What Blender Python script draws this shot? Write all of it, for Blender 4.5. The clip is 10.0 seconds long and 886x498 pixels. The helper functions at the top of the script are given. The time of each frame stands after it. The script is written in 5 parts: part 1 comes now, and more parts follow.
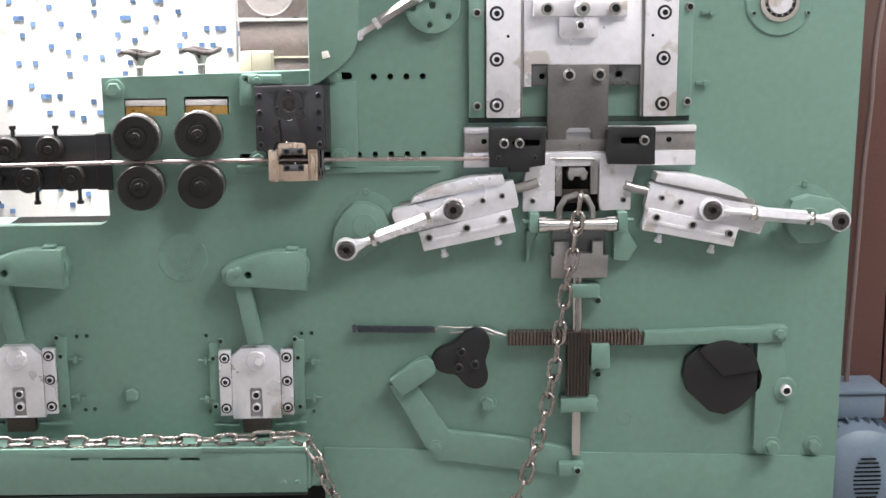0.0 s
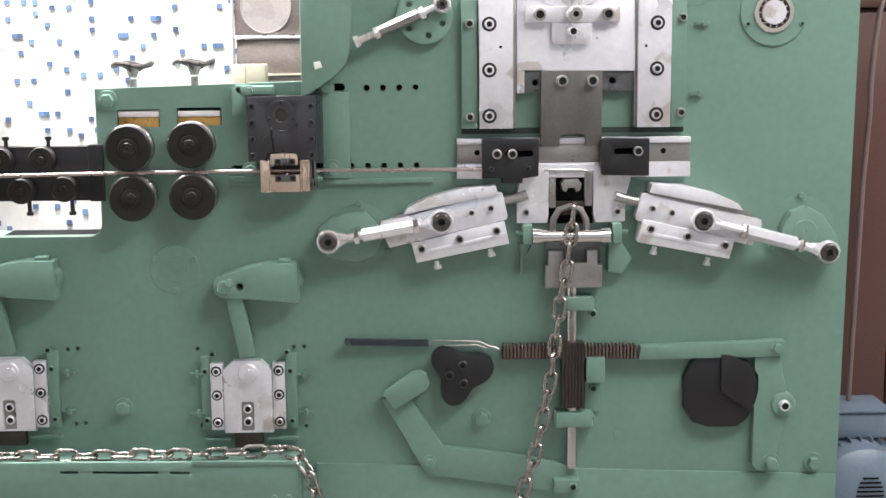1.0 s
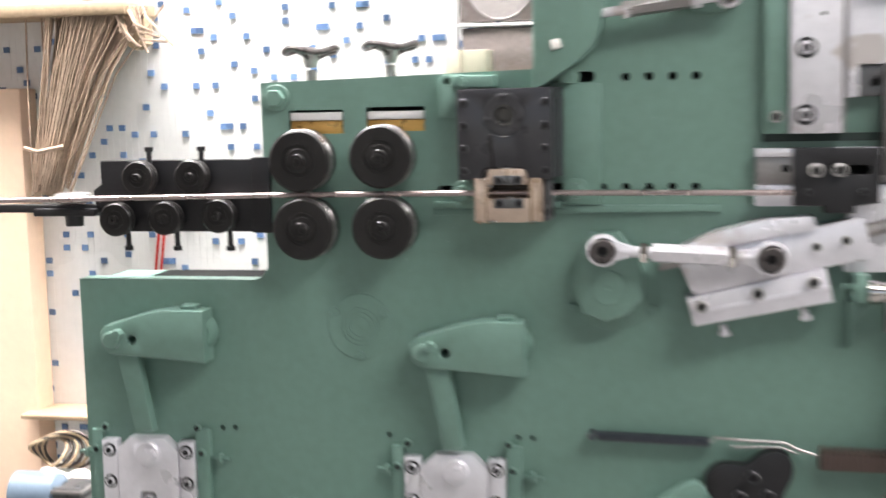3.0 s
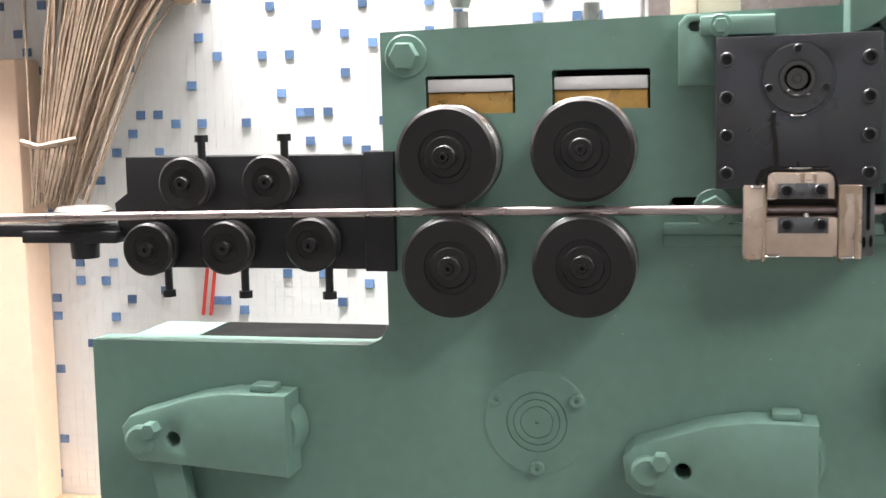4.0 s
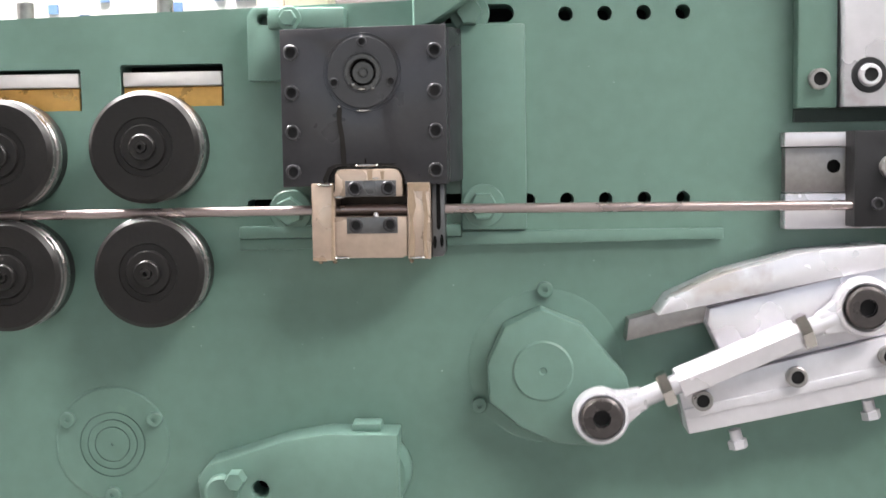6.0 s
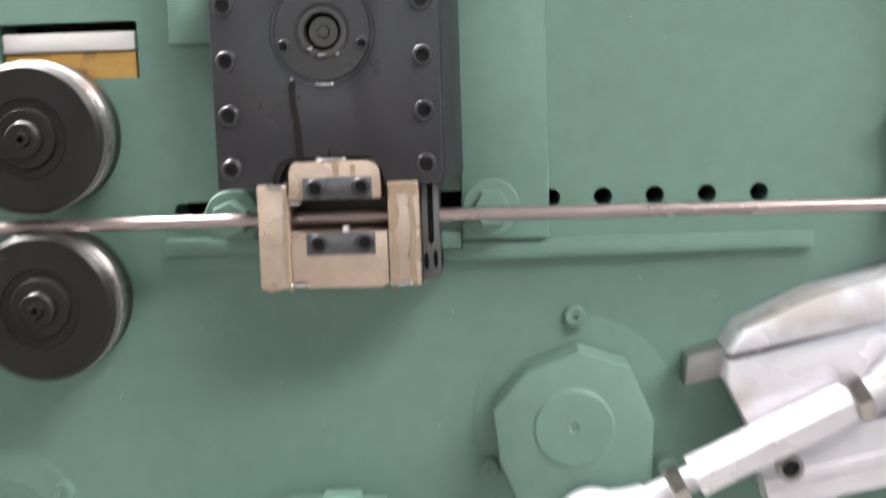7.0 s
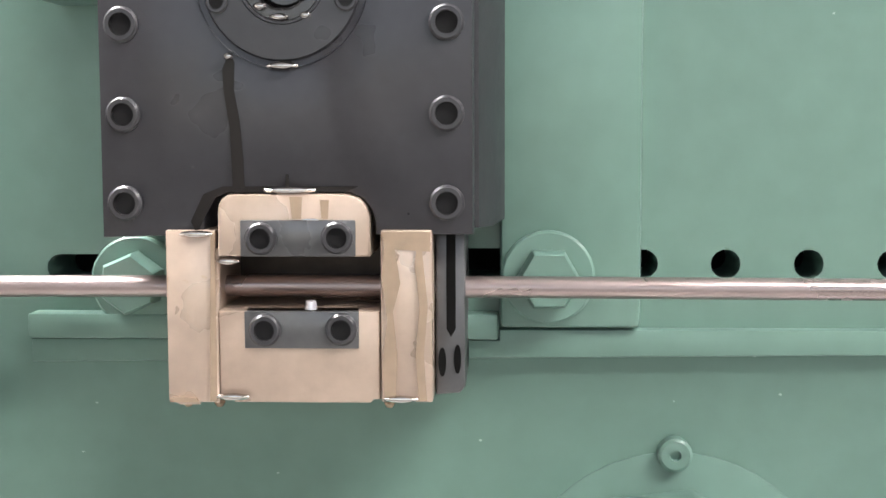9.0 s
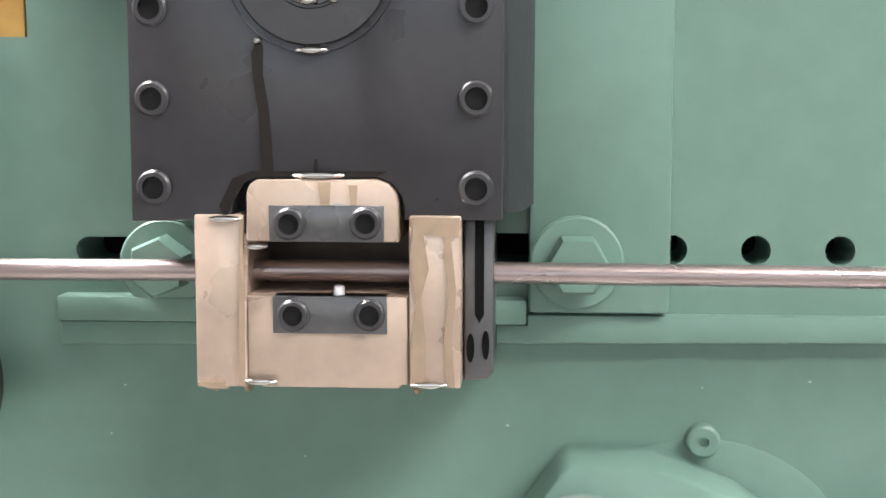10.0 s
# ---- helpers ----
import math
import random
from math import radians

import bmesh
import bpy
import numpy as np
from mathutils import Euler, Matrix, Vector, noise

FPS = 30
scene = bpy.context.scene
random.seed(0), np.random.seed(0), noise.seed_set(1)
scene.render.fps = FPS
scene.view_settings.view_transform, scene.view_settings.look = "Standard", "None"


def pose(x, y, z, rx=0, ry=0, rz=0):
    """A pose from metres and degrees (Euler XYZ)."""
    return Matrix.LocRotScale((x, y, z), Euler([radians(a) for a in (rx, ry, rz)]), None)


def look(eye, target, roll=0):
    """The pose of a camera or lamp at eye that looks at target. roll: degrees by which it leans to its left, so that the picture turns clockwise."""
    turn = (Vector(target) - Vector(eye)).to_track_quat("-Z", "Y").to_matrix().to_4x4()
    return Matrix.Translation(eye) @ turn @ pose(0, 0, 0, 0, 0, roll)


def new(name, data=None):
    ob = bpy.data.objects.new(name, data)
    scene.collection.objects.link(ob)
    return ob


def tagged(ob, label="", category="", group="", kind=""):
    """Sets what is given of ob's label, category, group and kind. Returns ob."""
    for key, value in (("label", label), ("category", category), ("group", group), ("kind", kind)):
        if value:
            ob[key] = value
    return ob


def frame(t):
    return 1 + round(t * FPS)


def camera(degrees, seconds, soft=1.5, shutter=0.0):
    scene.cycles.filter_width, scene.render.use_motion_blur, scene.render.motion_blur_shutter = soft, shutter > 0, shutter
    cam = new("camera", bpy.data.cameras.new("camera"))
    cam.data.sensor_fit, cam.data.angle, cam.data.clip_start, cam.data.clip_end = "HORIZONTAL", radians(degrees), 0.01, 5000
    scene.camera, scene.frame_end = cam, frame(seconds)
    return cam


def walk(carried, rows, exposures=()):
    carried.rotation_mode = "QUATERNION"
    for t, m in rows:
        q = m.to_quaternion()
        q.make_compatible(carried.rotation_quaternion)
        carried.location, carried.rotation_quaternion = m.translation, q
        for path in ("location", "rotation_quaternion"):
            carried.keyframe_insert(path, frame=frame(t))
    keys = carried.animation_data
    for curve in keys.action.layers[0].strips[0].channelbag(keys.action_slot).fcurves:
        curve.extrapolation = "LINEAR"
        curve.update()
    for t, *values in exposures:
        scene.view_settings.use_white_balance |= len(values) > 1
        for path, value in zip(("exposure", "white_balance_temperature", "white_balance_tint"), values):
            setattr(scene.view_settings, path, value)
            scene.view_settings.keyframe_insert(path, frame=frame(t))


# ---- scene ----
cam = camera(38.0, 10.0, shutter=0.35)
PATH = [
    (0, (-0.089, -2.281, 1.547), (-0.014, -0.322, 1.153), -0.4),
    (0.5, (-0.044, -2.275, 1.49), (0.0, -0.303, 1.155), -0.7),
    (1, (-0.046, -2.279, 1.48), (0.003, -0.305, 1.16), -0.5),
    (1.5, (-0.026, -2.285, 1.452), (-0.002, -0.305, 1.171), -0.8),
    (2, (-0.062, -2.287, 1.541), (-0.018, -0.318, 1.194), -0.8),
    (2.4, (-0.034, -2.275, 1.53), (-0.045, -0.302, 1.203), -0.8),
    (2.5, (0.012, -2.222, 1.498), (-0.074, -0.247, 1.195), -0.9),
    (2.6, (0.09, -2.139, 1.484), (-0.123, -0.173, 1.185), -1.3),
    (3, (-0.038, -1.625, 1.384), (-0.42, 0.323, 1.143), -1.2),
    (3.2, (-0.187, -1.449, 1.4), (-0.518, 0.507, 1.141), -1.6),
    (4.3, (-0.322, -0.994, 1.326), (-0.771, 0.944, 1.115), -1.0),
    (4.5, (-0.32, -0.997, 1.324), (-0.716, 0.953, 1.122), -1.0),
    (4.7, (-0.306, -0.993, 1.323), (-0.632, 0.971, 1.129), -0.8),
    (5, (-0.286, -0.992, 1.335), (-0.484, 0.987, 1.118), -1.0),
    (5.5, (-0.245, -0.985, 1.346), (-0.297, 1.0, 1.105), -0.7),
    (5.7, (-0.167, -0.976, 1.291), (-0.279, 1.018, 1.176), -0.7),
    (6.8, (-0.216, -0.804, 1.33), (-0.153, 1.172, 1.028), -1.6),
    (7, (-0.182, -0.716, 1.33), (-0.263, 1.265, 1.067), -1.9),
    (7.1, (-0.212, -0.679, 1.318), (-0.224, 1.309, 1.094), -1.3),
    (7.5, (-0.188, -0.52, 1.306), (-0.372, 1.46, 1.086), -1.8),
    (8, (-0.198, -0.45, 1.307), (-0.299, 1.535, 1.084), -1.3),
    (8.5, (-0.195, -0.451, 1.308), (-0.3, 1.533, 1.076), -0.9),
    (9, (-0.199, -0.451, 1.308), (-0.292, 1.539, 1.128), -0.2),
    (9.5, (-0.197, -0.449, 1.315), (-0.332, 1.535, 1.101), -0.2),
    (10, (-0.201, -0.449, 1.312), (-0.329, 1.534, 1.09), 0.0),
]

EXPOSURE = [(0.0, -0.2), (2.5, -0.3), (3.2, -0.25), (4.5, -0.42), (5.5, 0.0), (7.0, 0.2), (8.0, 0.5), (10.0, 0.53)]
walk(cam, [(t, look(eye, target, roll)) for t, eye, target, roll in PATH], EXPOSURE)

# ---- world and light ----
world = bpy.data.worlds.new("sky")
scene.world = world
world.use_nodes = True
wn = world.node_tree.nodes
sky = wn.new("ShaderNodeTexSky")
sky.sky_type, sky.sun_disc = "NISHITA", False
sky.sun_elevation, sky.sun_rotation = radians(50), radians(200)
world.node_tree.links.new(sky.outputs[0], wn["Background"].inputs[0])
wn["Background"].inputs[1].default_value = 0.08
scene.view_settings.exposure = 0.0


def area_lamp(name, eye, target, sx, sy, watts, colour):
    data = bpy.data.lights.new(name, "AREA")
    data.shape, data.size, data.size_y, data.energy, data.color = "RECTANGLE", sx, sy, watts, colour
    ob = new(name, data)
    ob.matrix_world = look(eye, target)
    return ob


LAMP_FRONT, LAMP_BACK, LAMP_FILL = 122, 360, 12
# No ceiling lamp in view; this one is assumed from the downward shadows
area_lamp("assumed_top_lamp", (1.35, -1.05, 2.98), (1.0, -0.45, 0.2), 2.0, 0.7, LAMP_FRONT, (1, 0.97, 0.95))
# Added to brighten the tiled wall; no such lamp is in view
area_lamp("added_wall_lamp", (-0.7, 0.12, 2.98), (-0.8, 0.42, 1.3), 2.4, 0.25, LAMP_BACK, (1, 0.98, 0.97))
# Fill lamp standing in for daylight from an assumed, unseen doorway
area_lamp("front_daylight_fill", (0.4, -3.9, 1.5), (0.4, 0, 1.4), 3.6, 2.4, LAMP_FILL, (0.92, 0.96, 1))


# ---- materials ----
def mat(name, col, rough=0.5, metal=0.0, var=0.12, scale=12.0, bump=0.1, fine=180.0, rvar=0.12, spots=None, coat=0.0, pieces=0.0):
    m = bpy.data.materials.new(name)
    m.use_nodes = True
    nt = m.node_tree
    N, L = nt.nodes, nt.links
    b = N["Principled BSDF"]
    b.inputs["Metallic"].default_value = metal
    b.inputs["Coat Weight"].default_value = coat
    b.inputs["Coat Roughness"].default_value = 0.12
    tc = N.new("ShaderNodeTexCoord")
    geo = N.new("ShaderNodeNewGeometry")

    def noise_tex(s, d=4):
        n = N.new("ShaderNodeTexNoise")
        n.inputs["Scale"].default_value, n.inputs["Detail"].default_value = s, d
        L.new(geo.outputs["Position"], n.inputs["Vector"])
        return n

    big, small = noise_tex(scale), noise_tex(fine, 6)
    add = N.new("ShaderNodeMath")
    add.operation = "ADD"
    L.new(big.outputs["Fac"], add.inputs[0])
    L.new(small.outputs["Fac"], add.inputs[1])
    r = N.new("ShaderNodeMapRange")
    r.inputs[1].default_value, r.inputs[2].default_value = 0.6, 1.4
    r.inputs[3].default_value, r.inputs[4].default_value = 1 - var, 1 + var
    L.new(add.outputs[0], r.inputs[0])
    mul = N.new("ShaderNodeMix")
    mul.data_type, mul.blend_type = "RGBA", "MULTIPLY"
    mul.inputs[0].default_value = 1
    mul.inputs[6].default_value = (*col, 1)
    L.new(r.outputs[0], mul.inputs[7])
    out = mul.outputs[2]
    if pieces:
        oi = N.new("ShaderNodeObjectInfo")
        pr = N.new("ShaderNodeMapRange")
        pr.inputs[3].default_value, pr.inputs[4].default_value = 1 - pieces, 1 + pieces
        L.new(oi.outputs["Random"], pr.inputs[0])
        pm = N.new("ShaderNodeMix")
        pm.data_type, pm.blend_type = "RGBA", "MULTIPLY"
        pm.inputs[0].default_value = 1
        L.new(out, pm.inputs[6])
        L.new(pr.outputs[0], pm.inputs[7])
        out = pm.outputs[2]
    if spots:
        sc, thr, scol = spots
        sp = noise_tex(sc, 8)
        ramp = N.new("ShaderNodeMapRange")
        ramp.inputs[1].default_value, ramp.inputs[2].default_value = thr, thr + 0.05
        L.new(sp.outputs["Fac"], ramp.inputs[0])
        sm = N.new("ShaderNodeMix")
        sm.data_type = "RGBA"
        L.new(ramp.outputs[0], sm.inputs[0])
        L.new(out, sm.inputs[6])
        sm.inputs[7].default_value = (*scol, 1)
        out = sm.outputs[2]
    L.new(out, b.inputs["Base Color"])
    rr = N.new("ShaderNodeMapRange")
    rr.inputs[1].default_value, rr.inputs[2].default_value = 0.3, 0.7
    rr.inputs[3].default_value, rr.inputs[4].default_value = max(0.03, rough - rvar), min(1, rough + rvar)
    L.new(big.outputs["Fac"], rr.inputs[0])
    L.new(rr.outputs[0], b.inputs["Roughness"])
    if bump:
        bp = N.new("ShaderNodeBump")
        bp.inputs["Strength"].default_value, bp.inputs["Distance"].default_value = bump, 0.002
        L.new(small.outputs["Fac"], bp.inputs["Height"])
        L.new(bp.outputs[0], b.inputs["Normal"])
    return m


GREEN = mat("green_machine_enamel", (0.146, 0.246, 0.207), 0.36, 0, 0.10, 3.2, 0.10, 70, 0.10, spots=(16, 0.74, (0.18, 0.30, 0.235)))
# Darkened copy of the green; shade behind and under parts put into colour
GREEN_SHADED = mat("shaded_green_enamel", (0.02, 0.035, 0.03), 0.7)
STEEL = mat("ground_bright_steel", (0.74, 0.72, 0.765), 0.34, 0.42, 0.09, 11, 0.03, 90, 0.14, spots=(13, 0.63, (0.55, 0.50, 0.49)))
DULL = mat("oiled_grey_steel", (0.36, 0.34, 0.335), 0.38, 0.8, 0.14, 22, 0.06, 220, 0.12)
BOLT = mat("brown_black_bolt_steel", (0.085, 0.074, 0.074), 0.32, 0.6, 0.2, 60, 0.05)
# Dark tone painted into shallow screw sockets in place of deep shade
SOCKET_SHADE = mat("socket_recess_shade", (0.014, 0.013, 0.014), 0.6, 0, 0.2, 80, 0.05)
SOCKET_SHADE.node_tree.nodes["Principled BSDF"].inputs["Specular IOR Level"].default_value = 0.25
SCREW = mat("screw_steel", (0.36, 0.345, 0.34), 0.36, 0.8, 0.2, 60, 0.05)
CHROME = mat("polished_steel", (0.62, 0.59, 0.57), 0.16, 1.0, 0.08, 30, 0.02, 150, 0.06)
BLACK = mat("blackened_steel", (0.018, 0.017, 0.019), 0.40, 0.25, 0.14, 14, 0.10, 240, 0.1)
OILED = mat("oily_black_steel", (0.034, 0.033, 0.038), 0.34, 0.2, 0.12, 20, 0.05, 240, 0.12, coat=0.25)
ROLL = mat("blackened_roller_steel", (0.019, 0.017, 0.017), 0.40, 0.35, 0.16, 40, 0.08, 300, 0.1)
GROOVE = mat("worn_roller_rim", (0.30, 0.28, 0.28), 0.3, 0.9, 0.15, 60, 0.05)
BRONZE = mat("oily_bronze", (0.50, 0.39, 0.315), 0.34, 0.35, 0.14, 28, 0.06, 160, 0.14, spots=(55, 0.66, (0.36, 0.25, 0.12)), coat=0.35)
SIDE = mat("dark_grey_steel", (0.13, 0.13, 0.135), 0.36, 0.6, 0.16, 40, 0.08, 200)
OIL_BROWN = mat("brown_oil_film", (0.36, 0.262, 0.185), 0.12, 0.2, 0.2, 60, 0.0, coat=0.6)
OIL = mat("dark_oil_film", (0.013, 0.011, 0.011), 0.22, 0, 0.1, 20, 0.0)
OIL.node_tree.nodes["Principled BSDF"].inputs["Specular IOR Level"].default_value = 0.2
WET = mat("oil_wet_dark_steel", (0.05, 0.048, 0.05), 0.16, 0.6, 0.2, 90, 0.15, 400, coat=0.6)
WIRE = mat("drawn_steel_wire", (0.41, 0.335, 0.325), 0.3, 0.85, 0.05, 30, 0.02, 200)
CHIP = mat("pale_green_chip", (0.34, 0.45, 0.40), 0.5)
LINK = mat("bright_chain_wire", (0.37, 0.325, 0.31), 0.24, 0.95, 0.18, 60, 0.06, 300)
RUST = mat("brown_rusty_rack_steel", (0.055, 0.042, 0.036), 0.45, 0.5, 0.25, 60, 0.2)
SPRING = mat("dark_spring_wire", (0.10, 0.11, 0.13), 0.35, 0.8)
BRASS = mat("yellow_brass", (0.55, 0.31, 0.09), 0.35, 0.6, 0.15, 60, 0.05)
WHITEBAR = mat("bright_machined_bar", (0.75, 0.72, 0.72), 0.4, 0.2, 0.06)
WALL = mat("white_glazed_mosaic", (0.80, 0.78, 0.77), 0.3, 0, 0.05, 4, 0.05, 60)
GROUT = mat("pale_grout", (0.79, 0.77, 0.755), 0.9, 0, 0.12, 5, 0.3)
BLUETILE = mat("blue_glazed_mosaic", (0.13, 0.21, 0.38), 0.25, 0, 0.1, 30, 0.03, pieces=0.45)
PEACH = mat("peach_plaster", (0.80, 0.57, 0.42), 0.8, 0, 0.06, 3, 0.2, 60)
PLASTER = mat("grey_plaster", (0.40, 0.39, 0.38), 0.85, 0, 0.06, 3, 0.2, 60)
CONCRETE = mat("worn_concrete", (0.22, 0.21, 0.2), 0.8, 0, 0.2, 3, 0.3, 60)
CABINET = mat("red_brown_varnished_wood", (0.085, 0.038, 0.032), 0.42, 0, 0.18, 5, 0.12, 160)
CABLE = mat("mauve_grey_cable", (0.16, 0.115, 0.11), 0.55)
MOTOR = mat("blue_grey_motor_enamel", (0.15, 0.195, 0.255), 0.4, 0, 0.1, 12, 0.12, 120)
# Near-black that paints the shade inside holes, slots and gaps
HOLE_SHADE = mat("painted_hole_shade", (0.006, 0.006, 0.006), 0.8)
HOLE_SHADE.node_tree.nodes["Principled BSDF"].inputs["Specular IOR Level"].default_value = 0.1
CREAM = mat("cream_card", (0.74, 0.66, 0.52), 0.7, 0, 0.05, 8, 0.08)
STRAW = mat("dry_broom_bristle", (0.38, 0.275, 0.205), 0.8, 0, 0.35, 50, 0.3, pieces=0.3)
WOOD = mat("weathered_board", (0.40, 0.29, 0.19), 0.7, 0, 0.2, 20, 0.2)
PINKGREY = mat("dusty_window_pane", (0.27, 0.225, 0.215), 0.25, 0, 0.15, 9, 0.05)
PANE_DISC = mat("pale_grey_pane_disc", (0.40, 0.36, 0.35), 0.35, 0, 0.12, 12, 0.05)
REDP = mat("red_strap", (0.6, 0.05, 0.04), 0.5)
PAPER = mat("white_label", (0.8, 0.78, 0.74), 0.6)
INK = mat("pink_print", (0.6, 0.12, 0.16), 0.6)
# Glow of the unseen ceiling fixtures added near the end
LAMPM = bpy.data.materials.new("added_lamp_glow")
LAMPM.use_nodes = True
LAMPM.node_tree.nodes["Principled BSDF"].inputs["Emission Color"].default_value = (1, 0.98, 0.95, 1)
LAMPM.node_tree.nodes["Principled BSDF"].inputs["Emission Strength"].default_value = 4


# ---- mesh helpers ----
def smooth(bm, on):
    for f in bm.faces:
        f.smooth = on


def box(x0, x1, y0, y1, z0, z1, bev=0.0015, bm=None):
    bm = bm or bmesh.new()
    g = bmesh.ops.create_cube(bm, size=1)
    for v in g["verts"]:
        v.co = Vector(((x0 + x1) / 2 + v.co.x * (x1 - x0), (y0 + y1) / 2 + v.co.y * (y1 - y0), (z0 + z1) / 2 + v.co.z * (z1 - z0)))
    if bev:
        edges = list({e for v in g["verts"] for e in v.link_edges})
        bmesh.ops.bevel(bm, geom=edges, offset=bev, segments=2, affect="EDGES", profile=0.5)
    return bm


def circle(cx, cz, r, n=20):
    return [(cx + r * math.cos(2 * math.pi * i / n), cz + r * math.sin(2 * math.pi * i / n)) for i in range(n)]


def slot(x0, x1, z, r, n=8):
    a = [(x1 + r * math.cos(-math.pi / 2 + math.pi * i / n), z + r * math.sin(-math.pi / 2 + math.pi * i / n)) for i in range(n + 1)]
    return a + [(x0 + r * math.cos(math.pi / 2 + math.pi * i / n), z + r * math.sin(math.pi / 2 + math.pi * i / n)) for i in range(n + 1)]


def prism(poly, y0, y1, holes=(), bev=0.0012):
    """An outline in x and z between the depths y0 (front) and y1, with holes through it."""
    bm = bmesh.new()
    for loop in (poly, *holes):
        vs = [bm.verts.new((x, y0, z)) for x, z in loop]
        for i, v in enumerate(vs):
            bm.edges.new((v, vs[(i + 1) % len(vs)]))
    rim = list(bm.edges)
    fill = bmesh.ops.triangle_fill(bm, use_beauty=True, use_dissolve=False, edges=rim, normal=(0, -1, 0))
    faces = [g for g in fill["geom"] if isinstance(g, bmesh.types.BMFace)]
    ext = bmesh.ops.extrude_face_region(bm, geom=faces, use_keep_orig=True)
    for v in ext["geom"]:
        if isinstance(v, bmesh.types.BMVert):
            v.co.y = y1
    bmesh.ops.recalc_face_normals(bm, faces=bm.faces)
    if bev:
        front = [e for e in rim if e.is_valid]
        bmesh.ops.bevel(bm, geom=front, offset=bev, segments=2, affect="EDGES", profile=0.5)
    return bm


def lathe(profile, n=32, axis="Y", bm=None):
    """Turned part about the y axis: profile of (radius, y) from front to back."""
    bm = bm or bmesh.new()
    rings = []
    for r, y in profile:
        if r < 1e-6:
            rings.append([bm.verts.new((0, y, 0))])
        else:
            rings.append([bm.verts.new((r * math.cos(2 * math.pi * i / n), y, r * math.sin(2 * math.pi * i / n))) for i in range(n)])
    for a, b in zip(rings, rings[1:]):
        for i in range(n):
            j = (i + 1) % n
            if len(a) == 1 and len(b) == 1:
                continue
            if len(a) == 1:
                bm.faces.new((a[0], b[i], b[j]))
            elif len(b) == 1:
                bm.faces.new((a[i], a[j], b[0]))
            else:
                bm.faces.new((a[i], a[j], b[j], b[i]))
    bmesh.ops.recalc_face_normals(bm, faces=bm.faces)
    return bm


def move(bm, m):
    bmesh.ops.transform(bm, matrix=m, verts=bm.verts)
    return bm


def join(*bms):
    out = bmesh.new()
    for b in bms:
        me = bpy.data.meshes.new("tmp")
        b.to_mesh(me)
        out.from_mesh(me)
        bpy.data.meshes.remove(me)
        b.free()
    return out


def tube(points, r, n=10, closed=False, bm=None):
    """A round bar along a line of points."""
    bm = bm or bmesh.new()
    pts = [Vector(p) for p in points]
    rings, count = [], len(pts)
    ref = None
    for i, p in enumerate(pts):
        a, b = (pts[i - 1], pts[(i + 1) % count]) if closed else (pts[max(0, i - 1)], pts[min(count - 1, i + 1)])
        d = (b - a).normalized()
        if ref is None:
            ref = d.orthogonal().normalized()
        ref = (ref - d * ref.dot(d)).normalized()
        s = d.cross(ref)
        rings.append([bm.verts.new(p + r * (math.cos(2 * math.pi * k / n) * ref + math.sin(2 * math.pi * k / n) * s)) for k in range(n)])
    pairs = list(zip(rings, rings[1:])) + ([(rings[-1], rings[0])] if closed else [])
    for a, b in pairs:
        for k in range(n):
            bm.faces.new((a[k], a[(k + 1) % n], b[(k + 1) % n], b[k]))
    if not closed:
        bm.faces.new(list(reversed(rings[0])))
        bm.faces.new(rings[-1])
    bmesh.ops.recalc_face_normals(bm, faces=bm.faces)
    for f in bm.faces:
        f.smooth = len(f.verts) == 4
    return bm


def mesh_of(name, bm, material):
    me = bpy.data.meshes.new(name)
    bm.to_mesh(me)
    bm.free()
    me.materials.append(material)
    if any(p.material_index for p in me.polygons):
        me.materials.append(SOCKET_SHADE)
    return me


def auto(bm, angle=35):
    for f in bm.faces:
        f.smooth = True
    for e in bm.edges:
        if len(e.link_faces) == 2 and e.calc_face_angle(0) > radians(angle):
            e.smooth = False
    return bm


def part(name, bm, material, parent=None, label=""):
    ob = new(name, mesh_of(name, auto(bm), material))
    if parent is not None:
        ob.parent = parent
    if label:
        tagged(ob, label)
    return ob


def thing(name, label, category, group="", at=(0, 0, 0)):
    ob = new(name)
    ob.empty_display_size = 0.02
    ob.location = at
    return tagged(ob, label, category, group)


def piece(name, me, parent, x, y, z, rz=0.0, s=1.0):
    ob = new(name, me)
    ob.parent = parent
    ob.matrix_basis = Matrix.Translation((x, y, z)) @ pose(0, 0, 0, 0, rz, 0) @ Matrix.Diagonal((s, s, s, 1))
    return ob


def socket_head(r=0.009, h=0.009):
    hexr = r * 0.64
    head = lathe([(hexr, -h * 0.72), (hexr, -h), (r * 0.86, -h), (r, -h * 0.88), (r, 0.0)], 24)
    floor_ = lathe([(0, -h * 0.72), (hexr, -h * 0.72)], 24)
    bm = join(head, floor_)
    # Recess faces get the second material, the painted socket shade
    for f in bm.faces:
        if max(math.hypot(v.co.x, v.co.z) for v in f.verts) < hexr * 1.02:
            f.material_index = 1
    return bm


def eye_bolt(r, hexr, front, back):
    """A socket head bolt whose recess is the mesh's second material."""
    bm = join(lathe([(hexr, front + 0.005), (hexr, front), (r * 0.88, front), (r, front + 0.0016), (r, back)], 30), lathe([(0, front + 0.005), (hexr, front + 0.005)], 12))
    for f in bm.faces:
        if max(math.hypot(v.co.x, v.co.z) for v in f.verts) < hexr * 1.02:
            f.material_index = 1
    return bm


